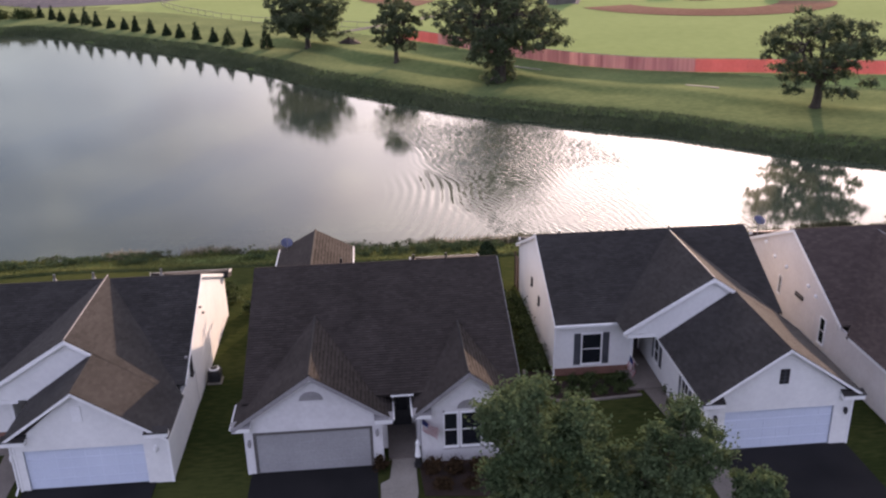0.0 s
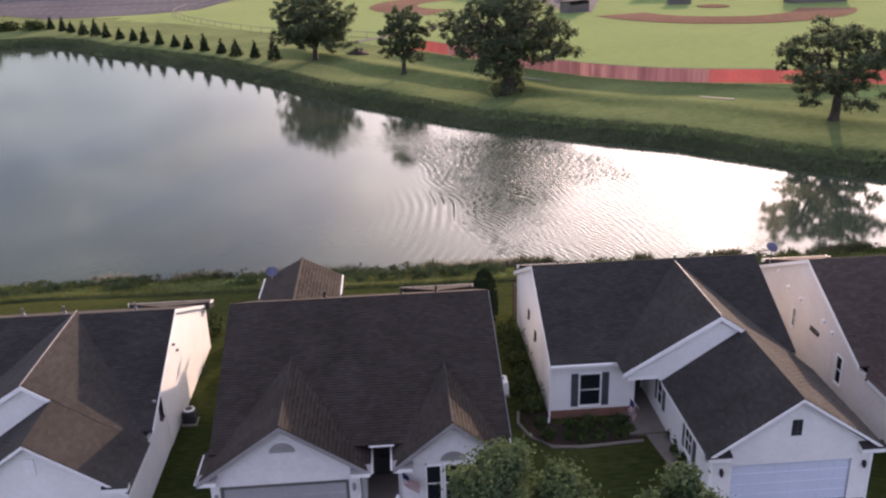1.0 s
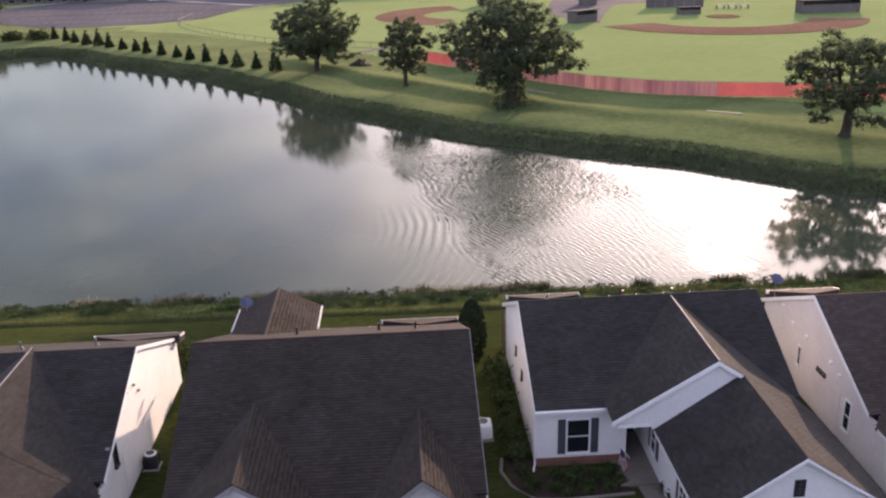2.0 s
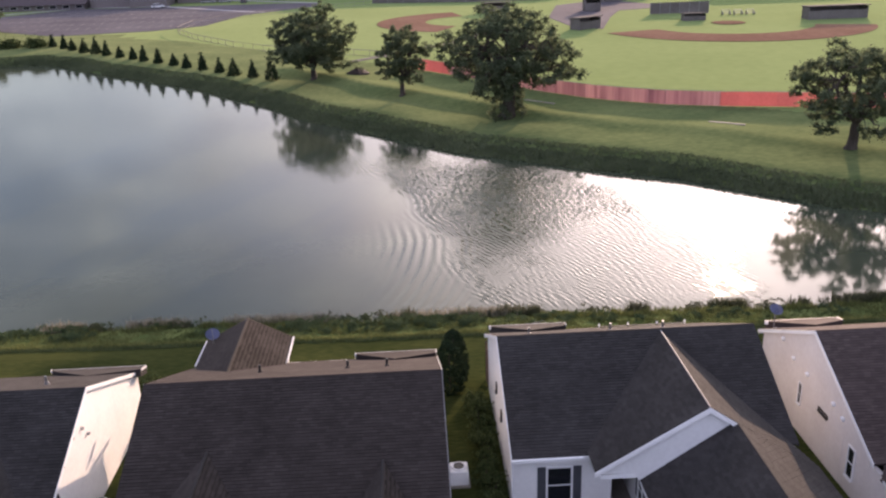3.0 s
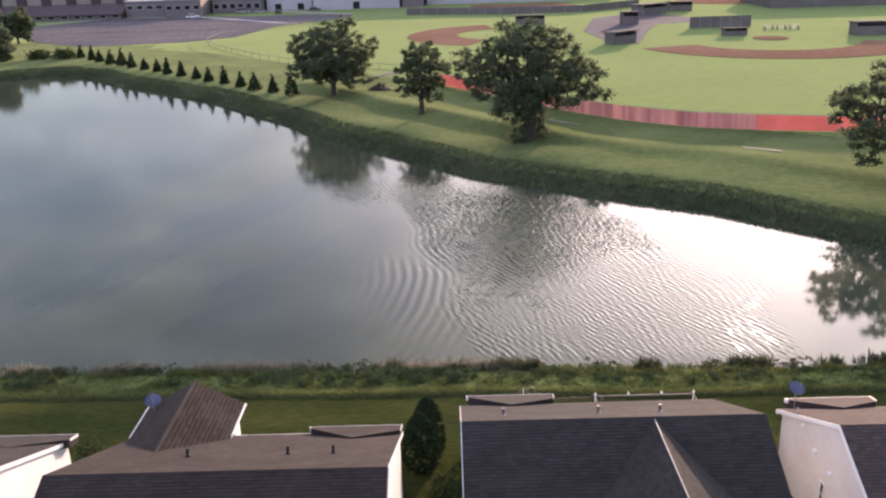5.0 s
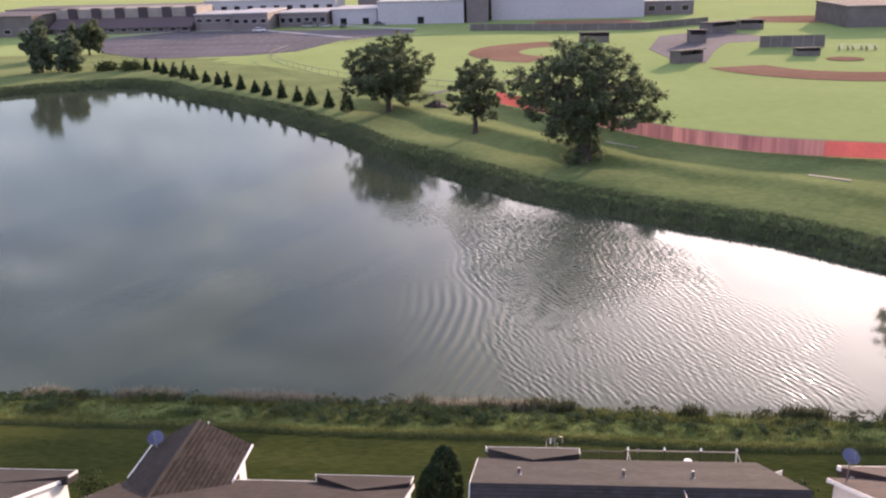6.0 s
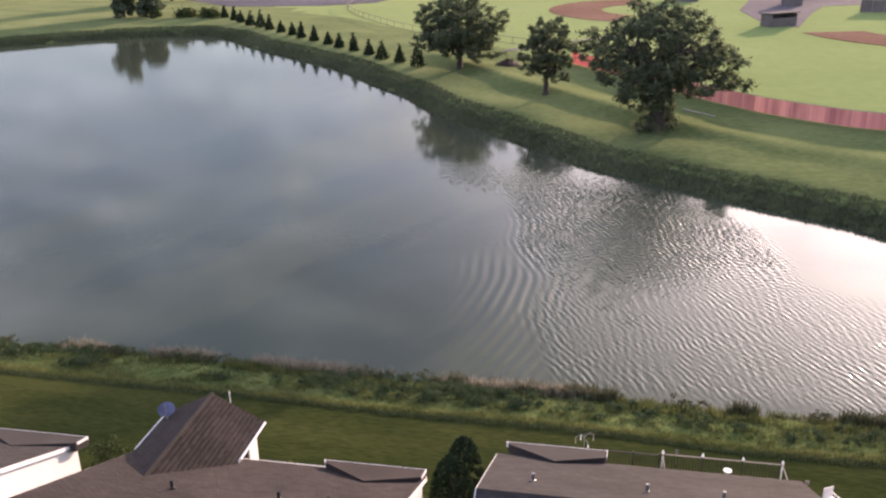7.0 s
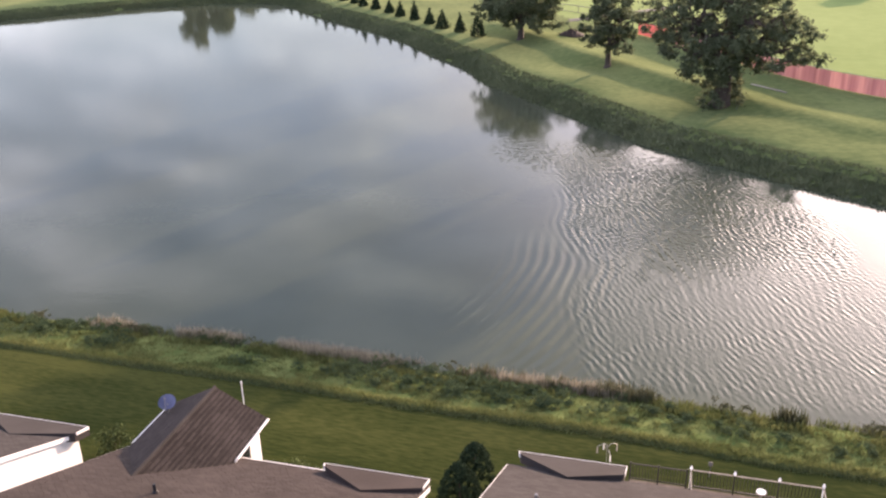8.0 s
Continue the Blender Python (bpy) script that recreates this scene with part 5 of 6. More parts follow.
for k, (x, y, w, h) in enumerate([(13.95, 36.6, 0.7, 0.8), (13.75, 35.6, 0.7, 0.7), (13.6, 34.4, 0.8, 0.9), (13.7, 33.2, 0.8, 1.0), (10.0, 37.7, 0.9, 0.5), (11.3, 37.8, 0.8, 0.5), (9.2, 37.2, 0.7, 0.4), (8.3, 37.4, 0.9, 0.5), (8.1, 38.4, 0.8, 0.6), (9.4, 38.1, 0.8, 0.6), (10.4, 38.2, 0.9, 0.6), (11.9, 38.1, 0.8, 0.6), (10.6, 37.1, 0.8, 0.4), (11.6, 37.1, 0.8, 0.4), (9.8, 36.9, 0.7, 0.35), (12.1, 37.4, 0.6, 0.4)]):
    shrub(x, y, 0.0, w, h, 250 + k, "low dark shrub beside the porch path", per=30, size=0.06, group="porch shrubs")
shrub(-9.5, 51.2, gz(-9.5, 51.2), 1.8, 1.6, 270, "rounded dark green shrub at the rear corner", per=50, size=0.08)
shrub(-7.6, 48.9, 0, 1.3, 1.1, 271, "rounded dark green shrub at the rear corner", per=40, size=0.08)
shrub(-0.85, 51.5, gz(-0.85, 51.5), 1.6, 1.25, 272, "low dark shrub behind the house", per=40, size=0.07)
shrub(0.35, 51.3, gz(0.35, 51.3), 0.9, 1.05, 273, "low pale shrub behind the house", per=30, size=0.07, material=REED)
shrub(21.9, 49.3, 0, 1.5, 2.6, 274, "dark upright shrub between two houses", per=50, size=0.08, material=SPRUCE)
shrub(22.1, 50.6, 0, 1.3, 2.2, 275, "dark upright shrub between two houses", per=50, size=0.08, material=SPRUCE)
for k, (x, y, w, h) in enumerate([(-88, 225, 6, 2.2), (-82, 224.5, 6, 2.4), (-94.5, 222.5, 3.0, 2.2)]):
    shrub(x, y, gz(x, y), w, h, 280 + k, "spreading dark thicket on the far bank", per=60, size=0.28, group="far thickets")


def brush_heap(x, y, w, h):
    """A heap of brushwood and earth: a ragged cone with sticks in it."""
    rng = np.random.default_rng(290)
    z = gz(x, y) - 0.1
    t = thing("brush_heap", x, y, z, "low dark brown heap of brushwood on the far bank", "heap")
    bm = bmesh.new()
    rings = []
    for k in range(6):
        f = k / 5
        rings.append([bm.verts.new((x + w / 2 * (1 - f) * math.cos(0.449 * q) * rng.uniform(0.85, 1.15), y + w / 2 * (1 - f) * math.sin(0.449 * q) * rng.uniform(0.85, 1.15), z + h * f ** 0.85 * rng.uniform(0.9, 1.1))) for q in range(14)])
    for p, q in zip(rings, rings[1:]):
        for k in range(14):
            bm.faces.new((p[k], p[(k + 1) % 14], q[(k + 1) % 14], q[k]))
    bm.faces.new(rings[-1])
    part("mound", bm, MULCH, t)
    sticks = []
    for k in range(26):
        a, f = rng.random() * 6.283, rng.random()
        p = Vector((x + w * 0.45 * (1 - f) * math.cos(a), y + w * 0.45 * (1 - f) * math.sin(a), z + h * f * 0.9))
        d = Vector(rng.normal(0, 1, 3))
        sticks.append(tube([p - d * 0.35, p + d * 0.35 + Vector((0, 0, 0.12))], [0.05, 0.02], 5))
    part("sticks", join(*sticks), BARK, t, kind="stuff")


brush_heap(-3.4, 165.5, 5.0, 1.15)


# ---- tall grass along both banks ----
def tufts(name, pts, heights, material, label, seed, blades=5, width=0.05, lean=0.35):
    rng = np.random.default_rng(seed)
    P = np.repeat(np.asarray(pts, float), blades, 0)
    H = np.repeat(np.asarray(heights, float), blades) * rng.uniform(0.55, 1.15, len(P))
    n = len(P)
    P[:, :2] += rng.normal(0, 0.12, (n, 2))
    a = rng.random(n) * 6.283
    side = np.stack([np.cos(a), np.sin(a), np.zeros(n)], 1) * (width * rng.uniform(0.6, 1.5, n))[:, None]
    tip = np.stack([rng.normal(0, lean, n) * H, rng.normal(0, lean, n) * H, H], 1)
    mid = tip * 0.55
    mid[:, 2] = H * 0.62
    V = np.stack([P - side, P + side, P + mid + side * 0.8, P + mid - side * 0.8, P + tip], 1).reshape(-1, 3)
    k = np.arange(n)[:, None] * 5
    F = [list(r) for r in (k + np.array([0, 1, 2, 3])).tolist()] + [list(r) for r in (k + np.array([3, 2, 4])).tolist()]
    ob = raw(name, V, F, material, None, label, "stuff")
    ob["category"] = "grass"
    return ob


def bank_points(rng, n, x0, x1, d0, d1, near):
    out = []
    while len(out) < n:
        m = 6000
        X = rng.uniform(x0, x1, m)
        Y = rng.uniform(56, 67.5, m) if near else rng.uniform(72, 214, m)
        D = shore_distance(X, Y)
        ok = (D > d0) & (D < d1)
        out += list(zip(X[ok], Y[ok]))
    A = np.array(out[:n])
    return np.column_stack([A, ground_z(A[:, 0], A[:, 1])])


def clumpy(P, scale, cut):
    """Keeps the points where a slow noise is high, so that the growth stands in patches."""
    v = np.array([noise.noise((p[0] * scale, p[1] * scale * 1.5, 3.7)) for p in P])
    return P[v > cut]


def weed_clumps(n, seed, x0, x1, d0, d1, size, material, name, label, tall=0.9):
    """Rounded leafy weeds that stand here and there in the uncut grass."""
    rng = np.random.default_rng(seed)
    c = []
    for x, y, z in clumpy(bank_points(rng, n, x0, x1, d0, d1, True), 0.21, -0.16):
        r = rng.uniform(*size)
        for k in range(12):
            d = rng.normal(0, 1, 3)
            d /= np.linalg.norm(d)
            c.append((x + d[0] * r * 1.15, y + d[1] * r * 0.8, z + 0.12 + abs(d[2]) * r * tall))
    V, F = leaf_cloud(rng, c, 26, 0.17, 0.05)
    ob = raw(name, V, F, material, None, label, "stuff")
    ob["category"] = "weeds"


_r = np.random.default_rng(5)
_p = bank_points(_r, 15000, -48, 46, 0.6, 6.2, True)
tufts("rough_grass", _p, _r.uniform(0.05, 0.15, len(_p)), REED, "light green uncut grass on the near bank", 51, blades=6, width=0.014, lean=0.5)
_p = clumpy(bank_points(_r, 4200, -48, 46, 2.6, 6.0, True), 0.6, 0.02)
tufts("tussocks", _p, _r.uniform(0.12, 0.26, len(_p)), REED, "pale green grass tussocks on the near bank", 60, blades=9, width=0.018, lean=0.45)
_p = bank_points(_r, 3600, -48, 46, 6.0, 6.35, True)
tufts("rough_grass", _p, _r.uniform(0.09, 0.17, len(_p)), SEDGE, "green fringe of long grass where the mowing stops", 57, blades=6, width=0.02, lean=0.3)
_q = np.random.default_rng(15)
_p = bank_points(_q, 4200, -48, 46, 5.35, 6.0, True)
tufts("pale_grass", _p, _q.uniform(0.12, 0.24, len(_p)), PALE_GRASS, "pale yellowish strip of grass along the mown edge", 63, blades=7, width=0.018, lean=0.5)
_p = clumpy(bank_points(_r, 5200, -48, 46, -0.3, 2.4, True), 0.35, -0.12)
tufts("reeds", _p, _r.uniform(0.2, 0.5, len(_p)), REED, "green reeds along the near water's edge", 52, blades=6, width=0.025, lean=0.22)
weed_clumps(330, 59, -48, 9, 0.9, 4.2, (0.22, 0.62), WEED, "weeds", "rounded bluish-green weed clumps in the uncut bank grass")
weed_clumps(95, 61, 4, 46, 0.8, 4.4, (0.14, 0.40), WEED, "weeds", "scattered bluish-green weed clumps in the uncut bank grass")
weed_clumps(95, 62, -48, 46, 0.0, 1.3, (0.25, 0.6), BROWN_REED, "weeds", "brownish-green rounded clumps at the near water's edge", 1.3)
_p = clumpy(bank_points(_r, 6500, -48, 12, -0.5, 1.1, True), 0.22, -0.1)
tufts("dry_reeds", _p, _r.uniform(0.5, 0.95, len(_p)), STRAW, "straw-coloured dry reeds at the near water's edge", 54, blades=4, width=0.018, lean=0.2)
_p = clumpy(bank_points(_r, 2200, 4, 46, -0.2, 1.0, True), 0.5, 0.2)
tufts("tall_reeds", _p, _r.uniform(0.5, 1.05, len(_p)), BROWN_REED, "dark upright reed clumps standing at the near water's edge", 58, blades=8, width=0.03, lean=0.14)
_p = clumpy(bank_points(_r, 11000, -130, 70, -0.3, 2.4, False), 0.12, -0.5)
tufts("reeds", _p, _r.uniform(0.22, 0.55, len(_p)), FAR_REED, "grey-green reeds along the far water's edge", 55, blades=7, width=0.06, lean=0.35)
_p = bank_points(_r, 15000, -130, 70, 0.6, 4.6, False)
tufts("rough_grass", _p, _r.uniform(0.14, 0.36, len(_p)), FAR_REED, "uncut grey-green grass on the far bank", 56, blades=6, width=0.034, lean=0.5)


# ---- ball fields beyond the pond ----
FZ = -1.08


def poly_fan(name, pts, z, material, label, category):
    ob = part(name, prism([(x, y, z - 0.06) for x, y in pts], (0, 0, 0.06)), material, None)
    return tagged(ob, label, category, kind="structure")


def infield(cx, cy, r, a0, a1, inner, name_label):
    """A dirt arc round a grass diamond."""
    n = 28
    arc = [(cx + r * math.cos(radians(a0 + (a1 - a0) * k / n)), cy + r * math.sin(radians(a0 + (a1 - a0) * k / n))) for k in range(n + 1)]
    arc2 = [(cx + inner * math.cos(radians(a0 + (a1 - a0) * k / n)), cy + inner * math.sin(radians(a0 + (a1 - a0) * k / n))) for k in range(n + 1)]
    bm = bmesh.new()
    A = [bm.verts.new((x, y, FZ + 0.05)) for x, y in arc]
    B = [bm.verts.new((x, y, FZ + 0.05)) for x, y in arc2]
    for k in range(n):
        bm.faces.new((A[k], A[k + 1], B[k + 1], B[k]))
    ob = part("infield", bm, CLAY, None)
    return tagged(ob, name_label, "infield", kind="structure")


infield(82, 219, 32, 195, 340, 19, "reddish clay infield arc of the near ball field")
infield(24, 249, 26, 100, 245, 13, "reddish clay infield arc of the far ball field")
poly_fan("pitching_mound", [(83 + 4 * math.cos(k * 0.5236), 222 + 4 * math.sin(k * 0.5236)) for k in range(12)], FZ + 0.12, CLAY, "low clay pitching mound", "mound")
poly_fan("parking_lot", [(-131, 303), (-108, 266), (-87, 249), (-62, 253), (-50, 262), (-44, 290), (-24, 314), (-24, 330), (-112, 338), (-128, 318)], FZ + 0.04, LOT, "large grey parking lot before the school", "parking lot")
poly_fan("paved_yard", [(46, 226), (52, 219), (60, 246), (66, 262), (84, 268), (70, 300), (52, 285), (44, 250)], FZ + 0.035, LOT, "pale paved yard between dugouts", "pavement")


poly_fan("running_track", [(84, 330), (128, 312), (150, 330), (150, 352), (96, 352)], FZ + 0.03, CLAY, "reddish running track beyond the fields", "track")
poly_fan("dirt_lot", [(14, 322), (44, 314), (58, 330), (50, 352), (18, 352)], FZ + 0.03, CLAY, "bare reddish earth behind the windscreen fence", "ground")
poly_fan("walk", [(-143, 316), (-111, 342.6), (-78, 338), (-78, 336.4), (-110.6, 340.8), (-141.5, 314.4)], FZ + 0.1, FLAT_ROOF, "pale concrete walk before the school", "path")
poly_fan("walk", [(-78, 336), (-45.4, 304), (-38.9, 298.9), (-38.2, 297.6), (-46, 302.2), (-79, 334)], FZ + 0.11, FLAT_ROOF, "pale concrete walk along the parking lot", "path")
poly_fan("walk", [(-60, 358), (-28, 331.5), (-24, 329), (-25, 327.4), (-29, 329.4), (-61, 355.5)], FZ + 0.1, FLAT_ROOF, "pale concrete walk before the halls", "path")


for off in (0.0, 1.9):
    way = [(-6, 180 + off), (4, 190.2 + off), (15.2, 202.7 + off), (24, 219.9 + off)]
    poly_fan("worn_path", way + [(x + 0.5, y - 0.6) for x, y in way[::-1]], FZ + 0.06, PATH, "narrow worn track across the far turf", "path")


def bay_lines():
    """Painted bay lines in rows across the parking lot."""
    bm = bmesh.new()
    for row in range(5):
        y = 264 + row * 14
        x0 = (-104, -110, -116, -118, -114)[row]
        x1 = (-56, -52, -50, -48, -60)[row]
        for k in range(int((x1 - x0) / 2.9)):
            x = x0 + k * 2.9
            box(bm, x, x + 0.16, y, y + 4.8, FZ + 0.04, FZ + 0.046)
        box(bm, x0, x1, y - 0.16, y - 0.004, FZ + 0.04, FZ + 0.046)
    tagged(part("bay_lines", bm, CONCRETE, None), "worn white painted bay lines on the parking lot", "road marking", kind="structure")


bay_lines()


def outfield_fence():
    base = [(6.8, 168.5), (9.4, 165.5), (16, 156), (25.7, 141.2), (31.5, 134.5), (34.8, 131.9), (40.6, 127.9), (47.3, 125.5), (54.5, 123.5), (62, 121.2), (80, 116)]
    run = [0.0]
    for a, b in zip(base, base[1:]):
        run.append(run[-1] + math.dist(a, b))
    n = int(run[-1] / 2.4)
    px = [float(np.interp(run[-1] * k / n, run, [p[0] for p in base])) for k in range(n + 1)]
    py = [float(np.interp(run[-1] * k / n, run, [p[1] for p in base])) for k in range(n + 1)]
    f = thing("outfield_fence", px[n // 2], py[n // 2], FZ, "curved chain-link outfield fence hung with red windscreen fabric", "fence")
    for k in range(n + 1):
        z = gz(px[k], py[k])
        part("post", tube([(px[k] + 0.05, py[k] + 0.05, z - 0.1), (px[k] + 0.05, py[k] + 0.05, z + 2.05)], [0.025, 0.025], 6), METAL, f)
    for k in range(n):
        z0, z1 = gz(px[k], py[k]), gz(px[k + 1], py[k + 1])
        faded = 12.0 < px[k] < 46.0
        part("panel", prism([(px[k], py[k], z0 + 0.04), (px[k + 1], py[k + 1], z1 + 0.04), (px[k + 1], py[k + 1], z1 + 1.95), (px[k], py[k], z0 + 1.95)], (0.012, 0.012, 0)), MESH_FADED if faded else MESH_RED, f)
    part("top_rail", tube([(a, b, gz(a, b) + 2.03) for a, b in zip(px, py)], [0.035] * (n + 1), 6), METAL, f)


outfield_fence()


def low_fence():
    pts = [(4.5, 183), (-8, 192), (-24.6, 202), (-34, 212.5), (-46, 230), (-52.3, 242.5), (-54.5, 249.5), (-54.5, 256), (-53.9, 266), (-48.3, 277.8), (-36.8, 289.3), (-23.9, 297.7), (-5, 316)]
    f = thing("low_fence", -50, 250, FZ, "pale chain-link fence round the far ball field", "fence")
    for h, r in ((1.2, 0.06), (0.08, 0.04)):
        part("rail", tube([(x, y, FZ + h) for x, y in pts], [r] * len(pts), 6), CONCRETE, f)
    run = [0.0]
    for a, b in zip(pts, pts[1:]):
        run.append(run[-1] + math.dist(a, b))
    for k in range(46):
        s = run[-1] * k / 45
        x, y = float(np.interp(s, run, [p[0] for p in pts])), float(np.interp(s, run, [p[1] for p in pts]))
        part("post", tube([(x, y, FZ - 0.1), (x, y, FZ + 1.25)], [0.05, 0.05], 6), CONCRETE, f)


low_fence()


def field_shed(x0, x1, y0, y1, h, label, name="dugout", turn=0):
    """A dugout: three block walls, an open front and an overhanging roof."""
    d = thing(name, (x0 + x1) / 2, (y0 + y1) / 2, FZ, label, name.replace("_", " "), "dugouts and sheds of the ball fields")
    d.rotation_euler.z = radians(turn)
    t = 0.2
    part("back_wall", boxes((x0, x1, y1 - t, y1, FZ - 0.1, FZ + h)), DUGOUT, d)
    for a, b in ((x0, x0 + t), (x1 - t, x1)):
        part("side_wall", boxes((a, b, y0, y1 - t, FZ - 0.1, FZ + h)), DUGOUT, d)
    part("front_wall", boxes((x0 + t, x1 - t, y0, y0 + t, FZ - 0.1, FZ + h * 0.72)), DUGOUT, d)
    part("bench", boxes((x0 + 0.3, x1 - 0.3, y1 - 0.8, y1 - 0.4, FZ + 0.4, FZ + 0.48)), CONCRETE, d)
    part("roof", prism([(x0 - 0.3, y0 - 0.5, FZ + h + 0.25), (x1 + 0.3, y0 - 0.5, FZ + h + 0.25), (x1 + 0.3, y1 + 0.3, FZ + h), (x0 - 0.3, y1 + 0.3, FZ + h)], (0, 0, 0.18)), DUGOUT, d)


field_shed(44.8, 51.8, 220, 223.2, 2.5, "brown flat-roofed dugout beside the near ball field", turn=34)
field_shed(74.5, 80, 229.5, 232, 1.5, "low dark dugout behind the infield")
field_shed(56.4, 60.8, 262, 266, 3.2, "small dark shed on the paved yard", "shed")
field_shed(65.5, 76, 292, 297, 2.8, "dark flat-roofed shed behind the ball fields", "shed", 35)
field_shed(78.5, 85.5, 300, 305, 2.6, "dark flat-roofed shed behind the ball fields", "shed")
field_shed(102.5, 117, 222, 226, 2.8, "long dark dugout beside the near ball field")
field_shed(28, 36, 270, 274, 2.4, "low grey dugout beside the far ball field")


def backstop(x0, x1, y, h):
    b = thing("backstop", (x0 + x1) / 2, y, FZ, "tall dark mesh backstop screen behind home plate", "backstop")
    n = 6
    for k in range(n + 1):
        x = x0 + (x1 - x0) * k / n
        part("post", tube([(x, y, FZ - 0.1), (x, y, FZ + h)], [0.07, 0.07], 6), METAL, b)
    for k in range(n):
        xa, xb = x0 + (x1 - x0) * k / n, x0 + (x1 - x0) * (k + 1) / n
        part("screen", boxes((xa, xb, y - 0.02, y + 0.02, FZ, FZ + h - 0.1)), DUGOUT, b)


backstop(71.2, 87, 248.5, 3.0)
for k, (x, y) in enumerate([(89, 240), (92, 239.5), (95, 239), (72.5, 302), (74.5, 303)]):
    w = thing("bleachers", x, y, FZ, "small pale metal bleacher stand", "bleachers", "bleachers")
    for q in range(3):
        part("plank", boxes((x - 1.2, x + 1.2, y + q * 0.6, y + q * 0.6 + 0.3, FZ + 0.4 + q * 0.35, FZ + 0.46 + q * 0.35)), FLAT_ROOF, w)
    for sx in (-1.0, 1.0):
        part("support", prism([(x + sx, y, FZ), (x + sx, y + 1.5, FZ), (x + sx, y + 1.5, FZ + 1.1), (x + sx, y, FZ + 0.4)], (0.05, 0, 0)), METAL, w)


def long_fence():
    pts = [(-5, 318), (26, 309), (52, 308), (74, 325)]
    f = thing("field_fence", 26, 309, FZ, "long dark windscreen fence at the back of the fields", "fence")
    for a, b in zip(pts, pts[1:]):
        n = max(2, int(math.dist(a, b) / 5))
        for k in range(n):
            p = [a[i] + (b[i] - a[i]) * k / n for i in (0, 1)]
            q = [a[i] + (b[i] - a[i]) * (k + 1) / n for i in (0, 1)]
            part("panel", prism([(p[0], p[1], FZ), (q[0], q[1], FZ), (q[0], q[1], FZ + 2.2), (p[0], p[1], FZ + 2.2)], (0, 0.05, 0)), DUGOUT, f)
            part("post", tube([(p[0], p[1], FZ - 0.1), (p[0], p[1], FZ + 2.4)], [0.06, 0.06], 6), METAL, f)


long_fence()


# ---- school and halls behind the fields ----
def hall(x0, x1, y0, y1, h, wall, roof, label, windows=0, wz=(1.2, 2.6), category="building"):
    b = thing("school_building", (x0 + x1) / 2, (y0 + y1) / 2, FZ, label, category, "school buildings")
    part("wall", boxes((x0, x1, y0, y1, FZ - 0.3, FZ + h)), wall, b)
    part("roof", boxes((x0 - 0.3, x1 + 0.3, y0 - 0.3, y1 + 0.3, FZ + h, FZ + h + 0.4)), roof, b)
    for k in range(windows):
        x = x0 + (x1 - x0) * (k + 0.5) / windows
        w = min((x1 - x0) / windows * 0.3, 1.2)
        wi = part("window", boxes((x - w - 0.15, x + w + 0.15, y0 - 0.08, y0 - 0.01, FZ + wz[0] - 0.15, FZ + wz[1] + 0.15)), CREAM, b)
        part("pane", boxes((x - w, x + w, y0 - 0.12, y0 - 0.085, FZ + wz[0], FZ + wz[1])), GLASS, wi)
    return b


def gambrel_school():
    x0, x1, y0 = -160, -108, 338
    b = thing("school_building", -134, 350, FZ, "long low brick school under a deep maroon roof with square dormers", "building", "school buildings")
    part("wall", boxes((x0, x1, y0, y0 + 24, FZ - 0.3, FZ + 2.0)), MASONRY, b)
    part("roof", prism([(x0 - 1, y0 - 1.5, FZ + 1.9), (x0 - 1, y0 + 6, FZ + 5.2), (x0 - 1, y0 + 26, FZ + 5.2), (x0 - 1, y0 + 26, FZ + 1.9)], (x1 - x0 + 2, 0, 0)), MAROON, b)
    part("roof_band", boxes((x0 - 1, x1 + 1, y0 + 6, y0 + 24, FZ + 5.2, FZ + 8.4)), CONCRETE, b)
    for k in range(6):
        x = x0 + 4 + k * 9.0
        part("dormer", boxes((x, x + 3.4, y0 + 5.4, y0 + 8, FZ + 5.0, FZ + 8.8)), DARK_MAROON, b)
    for k in range(11):
        x = x0 + 3 + k * 4.6
        wi = part("window", boxes((x - 0.2, x + 2.4, y0 - 0.06, y0 - 0.005, FZ + 0.5, FZ + 1.7)), CREAM, b)
        part("pane", boxes((x, x + 2.2, y0 - 0.1, y0 - 0.065, FZ + 0.65, FZ + 1.55)), GLASS, wi)


gambrel_school()
hall(-215, -163, 330, 360, 7.0, DUGOUT, MAROON, "dark low school wing beyond trees", 8)
hall(-107, -93, 341, 362, 5.6, MASONRY, FLAT_ROOF, "tan brick school wing with small square windows", 4, (3.0, 4.2))
hall(-92, -79, 338, 366, 5.9, MASONRY, FLAT_ROOF, "tan brick school block beside the parking lot", 4, (2.6, 4.0))
hall(-78, -60, 350, 375, 5.0, MASONRY, FLAT_ROOF, "low brick school wing with pale roof and a row of windows", 6, (1.6, 3.4))
hall(-59, -42, 356, 380, 5.4, CREAM, FLAT_ROOF, "pale low school annexe with a dark door", 2, (0.1, 2.4))
hall(-41, -9, 352, 384, 8.0, CREAM, FLAT_ROOF, "pale plain school hall with a dark door", 1, (0.1, 2.6))
hall(-8, 0, 353, 390, 10.5, MASONRY, FLAT_ROOF, "grey school stair block between two halls", 0)
hall(1, 58, 362, 420, 11, CREAM, FLAT_ROOF, "long pale grey windowless gymnasium hall", 0)
hall(59, 78, 372, 400, 5, MASONRY, FLAT_ROOF, "low brick building behind the ball fields", 3, (1.5, 3.4))
hall(-120, -64, 390, 410, 8, CREAM, FLAT_ROOF, "pale flat-roofed school block further back", 10, (4, 6))
hall(-60, 0, 420, 450, 12, MASONRY, FLAT_ROOF, "brick school block further back", 10, (7, 10))
